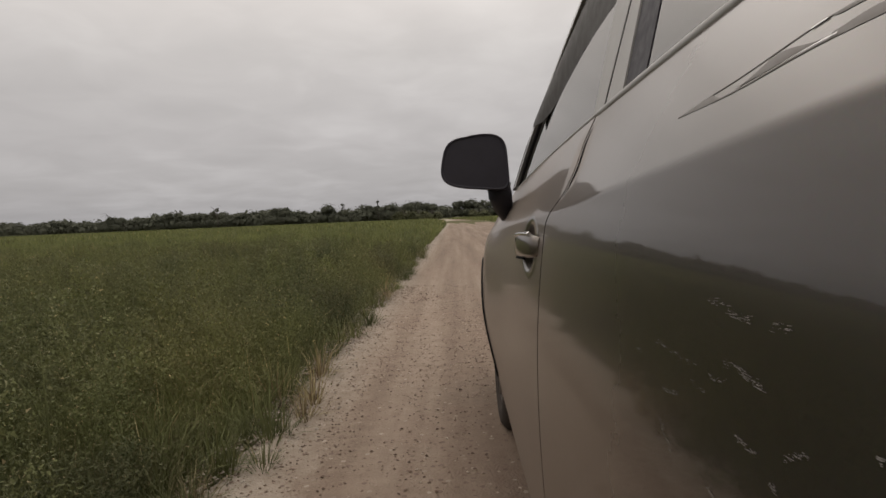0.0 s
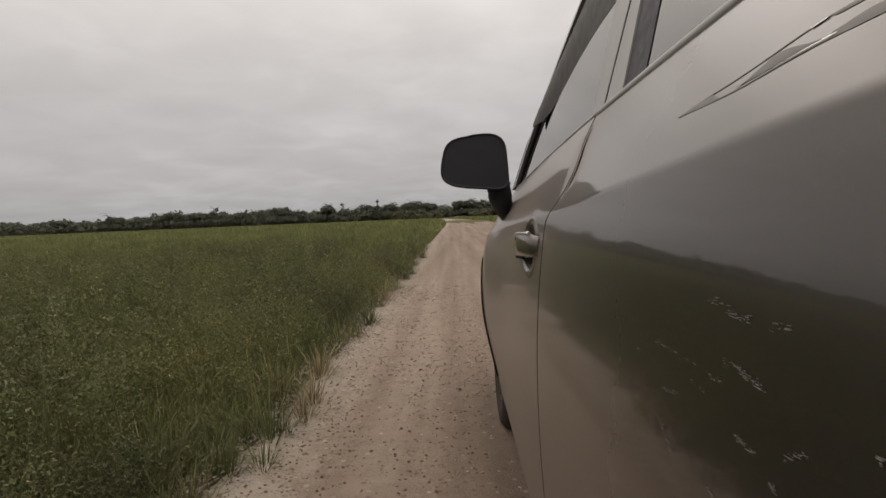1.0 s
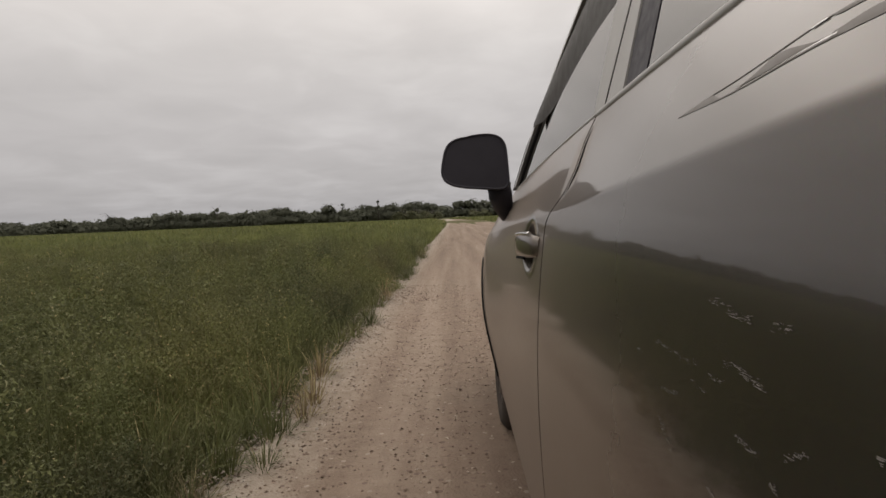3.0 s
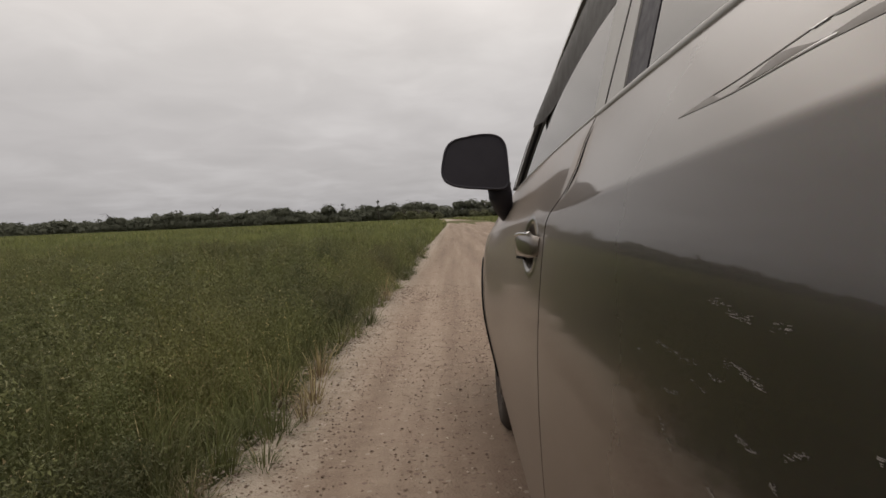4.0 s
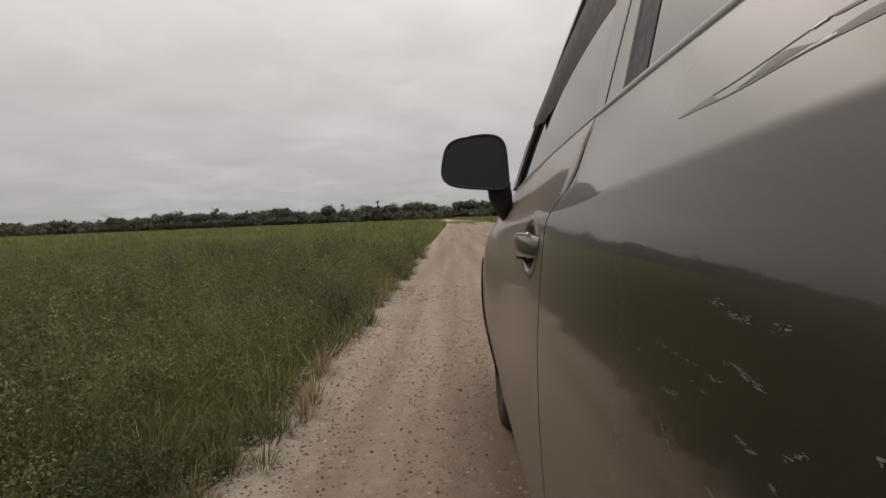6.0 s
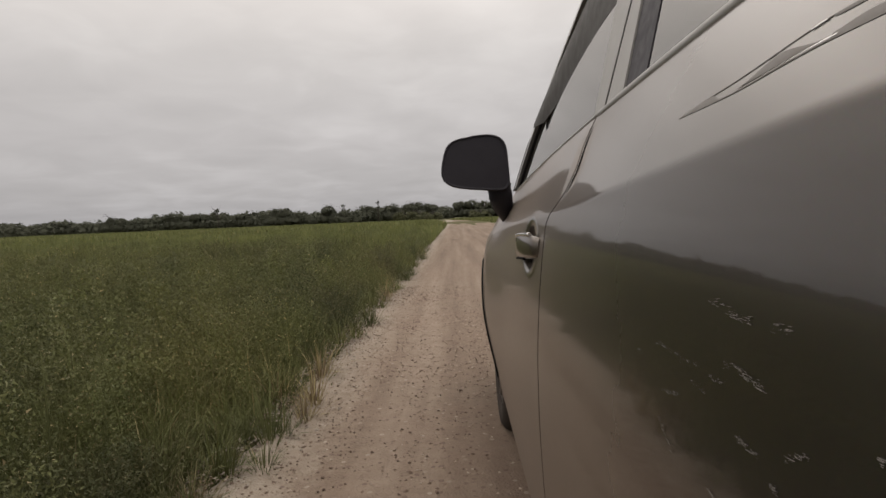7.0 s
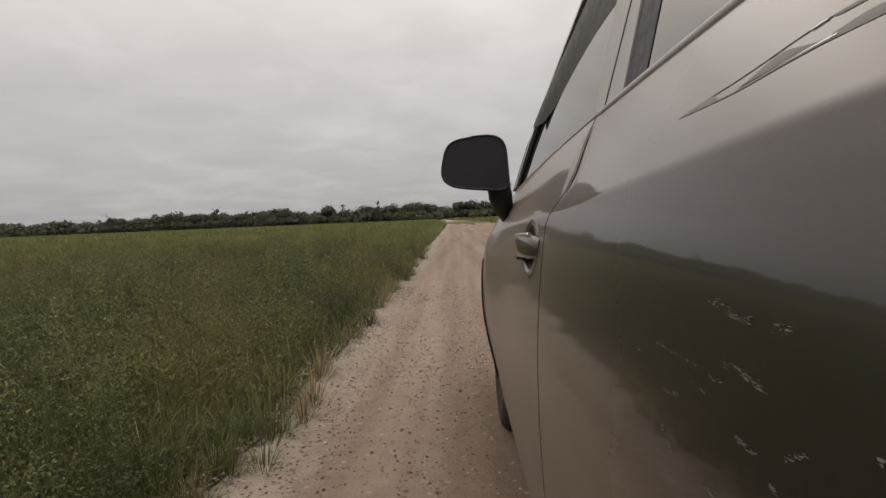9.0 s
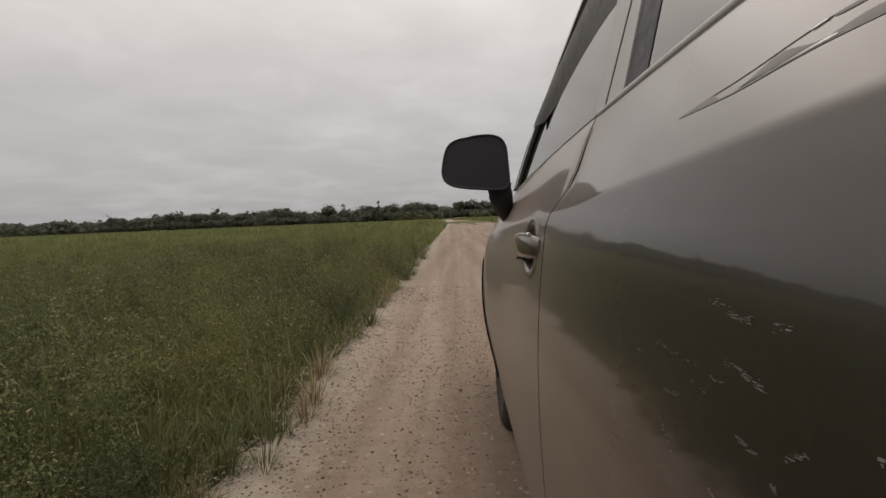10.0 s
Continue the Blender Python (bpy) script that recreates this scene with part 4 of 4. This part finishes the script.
def leafy_weed(seed):
    """A low bushy weed: branching stems under a ragged dome of small leaves."""
    rnd = np.random.default_rng(100 + seed)
    w = empty("leafy_weed", (0, 0, 0))
    h, wide = rnd.uniform(0.46, 0.62), rnd.uniform(0.15, 0.22)
    heads = []
    for _ in range(7):
        a, r = rnd.uniform(0, math.tau), wide * math.sqrt(rnd.random())
        top = Vector((r * math.cos(a), r * math.sin(a), h * rnd.uniform(0.55, 1.0) * (1 - 0.35 * r / wide)))
        mid = Vector((top.x * 0.4, top.y * 0.4, top.z * 0.55))
        part("stem", tube([Vector((0, 0, -0.03)), mid, top], [0.004, 0.003, 0.0015], 4), BUSHLEAF, w)
        heads.append((*top, rnd.uniform(0.065, 0.115)))
    heads += [(t[0] * 0.7, t[1] * 0.7, t[2] * 0.55, 0.10) for t in heads]
    b = np.array(heads)
    n = 1700
    k = rnd.integers(0, len(b), n)
    d = rnd.normal(0, 1, (n, 3))
    d /= np.linalg.norm(d, axis=1)[:, None]
    pos = b[k, :3] + d * (rnd.random(n)[:, None] ** 0.4) * b[k, 3:4] * np.array([1, 1, 1.15])
    pos[:, 2] = np.maximum(pos[:, 2], 0.01)
    u = np.cross(d + rnd.normal(0, 0.6, (n, 3)), rnd.normal(0, 1, (n, 3)))
    u /= np.linalg.norm(u, axis=1)[:, None]
    s = np.cross(u, d + rnd.normal(0, 0.4, (n, 3)))
    s /= np.linalg.norm(s, axis=1)[:, None]
    ln = rnd.uniform(0.012, 0.026, n)[:, None]
    v = np.stack([pos - s * ln * 0.25, pos + s * ln * 0.25, pos + u * ln], 1).reshape(-1, 3)
    tagged(part("foliage", mesh_arrays("foliage", v, np.arange(n * 3).reshape(-1, 3), BUSHLEAF), BUSHLEAF, w), kind="stuff")
    return tagged(w, "bushy small-leaved green weed in the meadow", "weed", "bushy weeds in the meadow")


def build_leafy_weeds():
    rnd = random.Random(77)
    kinds = [leafy_weed(k) for k in range(5)]
    spots = []
    for _ in range(4000):
        y = 1.2 + 9.5 * rnd.random() ** 1.2
        x = -0.93 - (y * 0.85 + 0.5) * rnd.random() ** 1.6
        if noise.noise((x * 0.9, y * 0.7, 2.0)) + 0.28 > 0.0 and all((x - a) ** 2 + (y - b) ** 2 > 0.035 * (1 + 0.12 * y) for a, b in spots):
            spots.append((x, y))
        if len(spots) == 290:
            break
    for i, (x, y) in enumerate(spots):
        size = rnd.uniform(0.65, 1.2) * (0.55 + 0.45 * min(1.0, (-0.90 - x) / 0.45))
        m = pose(x, y, 0, rnd.uniform(-6, 6), rnd.uniform(-6, 6), rnd.uniform(0, 360)) @ Matrix.Scale(size, 4)
        if i < 5:
            kinds[i].matrix_world = m
        else:
            copy_thing(kinds[i % 5], m)


build_grass()
build_tufts()
build_leafy_weeds()


def weed(seed):
    """A tall weed: stem, side twigs with narrow leaves and pale seed heads."""
    rnd = random.Random(seed)
    w = empty("weed", (0, 0, 0))
    h = rnd.uniform(0.45, 0.7)
    bend = rnd.uniform(-0.12, 0.12)
    stem = lambda t: Vector((bend * t * t, 0.6 * bend * t * t, -0.03 + h * t))
    part("stem", tube([stem(t) for t in lin(0, 1, 6)], [0.004, 0.0035, 0.003, 0.0025, 0.002, 0.001], 5), GRASS, w)
    lv, sd = bmesh.new(), bmesh.new()
    for i in range(34):
        t = rnd.uniform(0.15, 1.0)
        a, ln = rnd.uniform(0, math.tau), rnd.uniform(0.08, 0.22) * (1.25 - 0.75 * t)
        p, d = stem(t), Vector((math.cos(a), math.sin(a), rnd.uniform(0.3, 1.1))).normalized()
        for k in range(12):
            c = p + d * ln * (0.1 + 0.9 * k / 11)
            e = (d + Vector([rnd.gauss(0, 0.7) for _ in range(3)])).normalized()
            s = e.cross(Vector([rnd.gauss(0, 1) for _ in range(3)])).normalized() * rnd.uniform(0.0018, 0.0036)
            lf = rnd.uniform(0.010, 0.020)
            q = [c, c + e * lf * 0.5 + s, c + e * lf, c + e * lf * 0.5 - s]
            lv.faces.new([lv.verts.new(v) for v in q])
        if t > 0.7:
            for _ in range(3):
                c = p + d * ln + Vector([rnd.gauss(0, 0.008) for _ in range(3)])
                r = rnd.uniform(0.0015, 0.0032)
                vs = [sd.verts.new(c + Vector(o) * r) for o in ((1, 0, 0), (-0.5, 0.87, 0), (-0.5, -0.87, 0), (0, 0, 1.4))]
                for tri in ((0, 1, 3), (1, 2, 3), (2, 0, 3), (0, 2, 1)):
                    sd.faces.new([vs[k] for k in tri])
    tagged(part("foliage", lv, GRASS, w), kind="stuff")
    tagged(part("seed_spray", sd, SEED, w, "pale seed heads"), kind="stuff")
    return tagged(w, "tall green weed with pale seed heads in the meadow", "weed", "weeds in the meadow")


def build_weeds():
    rnd = random.Random(11)
    kinds = [weed(s) for s in range(5)]
    spots = []
    for _ in range(170):
        y = 1.2 + 9 * rnd.random() ** 1.4
        x = -1.12 - (y * 0.85 + 0.4) * rnd.random() ** 1.3
        spots.append((x, y))
    low = []
    for _ in range(78):
        y = 1.3 + 12 * rnd.random() ** 1.3
        low.append((ROAD_L + edge_noise(y, 0) + rnd.uniform(-0.15, 0.12), y))
    for cx, cy in ((-1.0, 2.9), (-0.95, 4.4), (-1.02, 6.1), (-0.92, 7.7), (-1.0, 9.4), (-0.95, 12.0), (-1.45, 2.1), (-1.5, 3.6)):
        for _ in range(6):
            spots.append((cx + rnd.gauss(0, 0.13), cy + rnd.gauss(0, 0.22)))
    for i, (x, y) in enumerate(spots + low):
        m = pose(x, y, 0, rnd.uniform(-8, 8), rnd.uniform(-8, 8), rnd.uniform(0, 360)) @ Matrix.Scale(rnd.uniform(0.7, 1.15) * (1.0 if i < 170 else (0.62 if i < len(spots) else 0.36)), 4)
        if i < len(kinds):
            kinds[i].matrix_world = pose(x, y, 0, 0, 0, rnd.uniform(0, 360))
        else:
            copy_thing(kinds[i % 5], m)


build_weeds()

# ---------------------------------------------------------------- trees


def crown_leaves(rnd, blobs, count, size):
    """Leaf clumps as small quads scattered in the shells of several blobs (x, y, z, r)."""
    b = np.array(blobs)
    idx = rnd.integers(0, len(b), count)
    d = rnd.normal(0, 1, (count, 3))
    d /= np.linalg.norm(d, axis=1)[:, None]
    inner = (rnd.random(count) < 0.16)[:, None]       # broad sprays deep in the crown close its gaps
    r = np.where(inner, rnd.uniform(0.62, 0.82, (count, 1)), rnd.uniform(0.3, 1.0, count)[:, None] ** 0.45)
    c = b[idx, :3] + d * r * b[idx, 3:4] * np.array([1, 1, 0.8])
    face = d + rnd.normal(0, 0.27, (count, 3)) + np.array([0, 0, 0.25])     # leaves lie along the crown's surface
    u = np.cross(face, rnd.normal(0, 1, (count, 3)))
    u /= np.linalg.norm(u, axis=1)[:, None]
    w = np.cross(face, u)
    w /= np.linalg.norm(w, axis=1)[:, None]
    s = rnd.uniform(0.5, 1.2, count)[:, None] * size * np.where(inner, 3.2, 1.0)
    v = np.stack([c - u * s - w * s * 0.3, c + w * s * 0.7 - u * s * 0.1, c + u * s + w * s * 0.2, c - w * s * 0.6], 1).reshape(-1, 3)
    f = np.arange(count * 4).reshape(-1, 4)
    return v, f


def tree_blobs(rnd, h, wide):
    out = []
    for _ in range(rnd.integers(6, 11)):
        a, rr = rnd.uniform(0, math.tau), wide * 0.5 * math.sqrt(rnd.random())
        z = h * rnd.uniform(0.38, 0.82) * (1 - 0.25 * rr / wide)
        out.append((rr * math.cos(a), rr * math.sin(a), z, wide * rnd.uniform(0.22, 0.36)))
    out.append((0, 0, h * 0.8, wide * 0.26))
    return out


def dome_blobs(rnd, h, wide):
    """A rounded crown: one large dome with smaller ones leaning on its flanks, down to the ground."""
    out = [(0, 0, h - wide * 0.30, wide * 0.36)]
    for _ in range(6):
        a, rr = rnd.uniform(0, math.tau), wide * rnd.uniform(0.2, 0.36)
        out.append((rr * math.cos(a), rr * math.sin(a), h * rnd.uniform(0.45, 0.72), wide * rnd.uniform(0.14, 0.24)))
    for k in range(7):
        out.append((wide * 0.34 * math.cos(k * 0.9), wide * 0.34 * math.sin(k * 0.9), h * 0.26, wide * 0.26))
    return out


def far_wood():
    """The unbroken belt of woodland round the meadow, as one mass of foliage."""
    rnd = np.random.default_rng(3)
    vs, fs, off = [], [], 0
    for k in range(420):
        ahead = k < 250
        a = radians(rnd.uniform(-50, -1.0)) if ahead else radians(rnd.uniform(9, 310))
        dist = rnd.uniform(255, 320) + (25 * math.sin(a * 9))
        h, w = (6.6 + 1.0 * math.sin(a * 14 + 1) + 0.7 * math.sin(a * 37)) * rnd.uniform(0.75, 1.15), rnd.uniform(8, 13)
        blobs = [(x + dist * math.sin(a), y + dist * math.cos(a), z, r) for x, y, z, r in dome_blobs(rnd, h, w)]
        blobs += [(dist * math.sin(a) + rnd.uniform(-4, 4), dist * math.cos(a), 1.4, 2.6) for _ in range(3)]
        v, f = crown_leaves(rnd, blobs, 1050 if ahead else 90, 0.34 if ahead else 1.0)
        vs.append(v), fs.append(f + off)
        off += len(v)
    ob = part("woodland", mesh_arrays("woodland", np.concatenate(vs), np.concatenate(fs), LEAF), LEAF)
    tagged(ob, "dark green woodland belt along the horizon", "woodland", kind="stuff")


def tree(name, az, dist, h, wide, leaves, mat, label, category="tree", bare=False, seed=0):
    rnd = np.random.default_rng(seed)
    x, y = dist * math.sin(radians(az)), dist * math.cos(radians(az))
    t = empty(name, (x, y, -0.03))
    tagged(t, label, category)
    trunk = tube([(x, y, -0.05), (x + 0.1, y, h * 0.3), (x - 0.1, y, h * 0.62), (x, y, h * 0.9)], [0.05 * h * 0.6, 0.035 * h * 0.6, 0.022 * h * 0.6, 0.04], 7)
    part("trunk", trunk, BARK, t)
    for _ in range(7 if bare else 5):
        a, z0 = rnd.uniform(0, math.tau), h * rnd.uniform(0.35, 0.75)
        ln = wide * rnd.uniform(0.3, 0.55)
        p = [(x, y, z0), (x + ln * 0.5 * math.cos(a), y + ln * 0.5 * math.sin(a), z0 + ln * 0.45), (x + ln * math.cos(a), y + ln * math.sin(a), z0 + ln * (rnd.uniform(0.6, 1.1) if bare else rnd.uniform(0.2, 0.45)))]
        part("limb", tube(p, [0.1, 0.06, 0.02], 5), BARK, t)
    if leaves:
        blobs = [(x + bx, y + by, bz, br * (0.55 if bare else 1)) for bx, by, bz, br in (tree_blobs if bare else dome_blobs)(rnd, h, wide)]
        v, f = crown_leaves(rnd, blobs, leaves, 0.20 if bare else 0.27)
        part("crown", mesh_arrays("crown", v, f, mat), mat, t)
    return t


far_wood()
for i, (az, dist, h, w) in enumerate(((-6.2, 236, 7.8, 9), (-4.2, 232, 8.0, 11), (-2.6, 238, 7.2, 9), (0.6, 246, 7.6, 9), (1.7, 242, 8.2, 8), (2.9, 238, 7.4, 9),
                                      (4.4, 240, 6.8, 9), (6.0, 236, 7.6, 10), (-9.0, 240, 7.4, 8), (-12.5, 238, 8.2, 9), (-17.0, 244, 7.8, 10), (-24.0, 250, 7.0, 10), (-31.0, 250, 6.6, 9))):
    tree("tree", az, dist, h, w, 4200, LEAF, "rounded dark green tree standing before the woodland", seed=20 + i)["group"] = "trees before the woodland"
for i, (az, dist, h, w) in enumerate(((-7.6, 228, 9.4, 4), (-11.0, 232, 8.6, 5), (-22.5, 238, 8.6, 6))):
    tree("bare_tree", az, dist, h, w, 420, LEAF, "thin half-bare tree rising above the wood", bare=True, seed=50 + i)["group"] = "half-bare trees"
for i, (az, dist, h, w) in enumerate(((-5.0, 190, 3.6, 8), (-3.6, 186, 3.0, 7), (-2.2, 184, 2.4, 6), (2.4, 190, 2.2, 7))):
    tree("shrub", az, dist, h, w, 1100, SHRUBLEAF, "olive green shrub at the end of the track", "shrub", seed=70 + i)["group"] = "shrubs at the end of the track"

# ---------------------------------------------------------------- stones on the track


def stone_mesh(seed):
    rnd = random.Random(seed)
    bm = bmesh.new()
    bmesh.ops.create_icosphere(bm, subdivisions=1, radius=1)
    sx, sy, sz = rnd.uniform(0.8, 1.3), rnd.uniform(0.7, 1.1), rnd.uniform(0.35, 0.6)
    for v in bm.verts:
        v.co = Vector((v.co.x * sx, v.co.y * sy, v.co.z * sz)) * rnd.uniform(0.62, 1.22)
    me = bpy.data.meshes.new("stone")
    bm.to_mesh(me)
    bm.free()
    me.materials.append(STONE)
    return me


def build_stones():
    rnd = random.Random(21)
    shapes = [stone_mesh(s) for s in range(6)]

    def spot(y0, y1):
        """Stones gather in loose drifts along the track."""
        while True:
            y = y0 + (y1 - y0) * rnd.random()
            x = -0.90 + 1.15 * rnd.random() ** 1.7 if rnd.random() < 0.85 else rnd.uniform(0.25, 3.7)
            if noise.noise((x * 2.6, y * 1.1, 4.0)) + 0.5 * noise.noise((x * 7.0, y * 5.0, 9.0)) + 0.15 > rnd.uniform(-0.5, 0.7):
                return x, y
    for i in range(280):
        x, y = spot(1.4, 4.2)
        r = 0.0032 + 0.0075 * rnd.random() ** 2.0
        ob = new("stone", shapes[i % 6])
        ob.matrix_world = pose(x, y, road_z(x, y) + r * 0.25, rnd.uniform(-20, 20), rnd.uniform(-20, 20), rnd.uniform(0, 360)) @ Matrix.Scale(r, 4)
        ob.parent = road
    # finer and farther gravel as one mass
    base = np.array([(1.1, 0.1, 0.1), (-0.2, 0.9, -0.1), (-1.0, -0.2, 0.1), (0.1, -0.8, 0.0), (0.1, 0.1, 0.6), (0.0, 0.0, -0.6)])
    tri = np.array([(0, 1, 4), (1, 2, 4), (2, 3, 4), (3, 0, 4), (1, 0, 5), (2, 1, 5), (3, 2, 5), (0, 3, 5)])
    for name, n, mat, label in (("gravel", 20000, STONE, "loose reddish-brown gravel strewn over the track"),
                                ("verge_gravel", 9000, PALESTONE, "pale chips of stone washed to the edge of the track")):
        gravel(rnd, spot, base, tri, name, n, mat, label)


def gravel(rnd, spot, base, tri, name, n, mat, label):
    vs, fs = [], []
    for i in range(n):
        x, y = spot(1.2, 26.0) if i < 4000 else spot(1.2, 7.0)
        if mat is PALESTONE:
            y = 1.2 + 16 * rnd.random() ** 1.4
            x = ROAD_L + edge_noise(y, 0) + abs(rnd.gauss(0, 0.13)) - 0.07
        r = (0.0012 + (0.0085 if mat is PALESTONE else 0.0062) * rnd.random() ** 2.9) * (1 + 0.035 * y)
        a = rnd.uniform(0, math.tau)
        R = np.array([[math.cos(a), -math.sin(a), 0], [math.sin(a), math.cos(a), 0], [0, 0, 1]])
        vs.append(base @ R.T * r * np.array([1, 1, rnd.uniform(0.7, 1.2)]) + np.array([x, y, road_z(x, y) + 0.2 * r]))
        fs.append(tri + i * len(base))
    ob = part(name, mesh_arrays(name, np.concatenate(vs), np.concatenate(fs), mat), mat)
    tagged(ob, label, "gravel", kind="stuff")


build_stones()
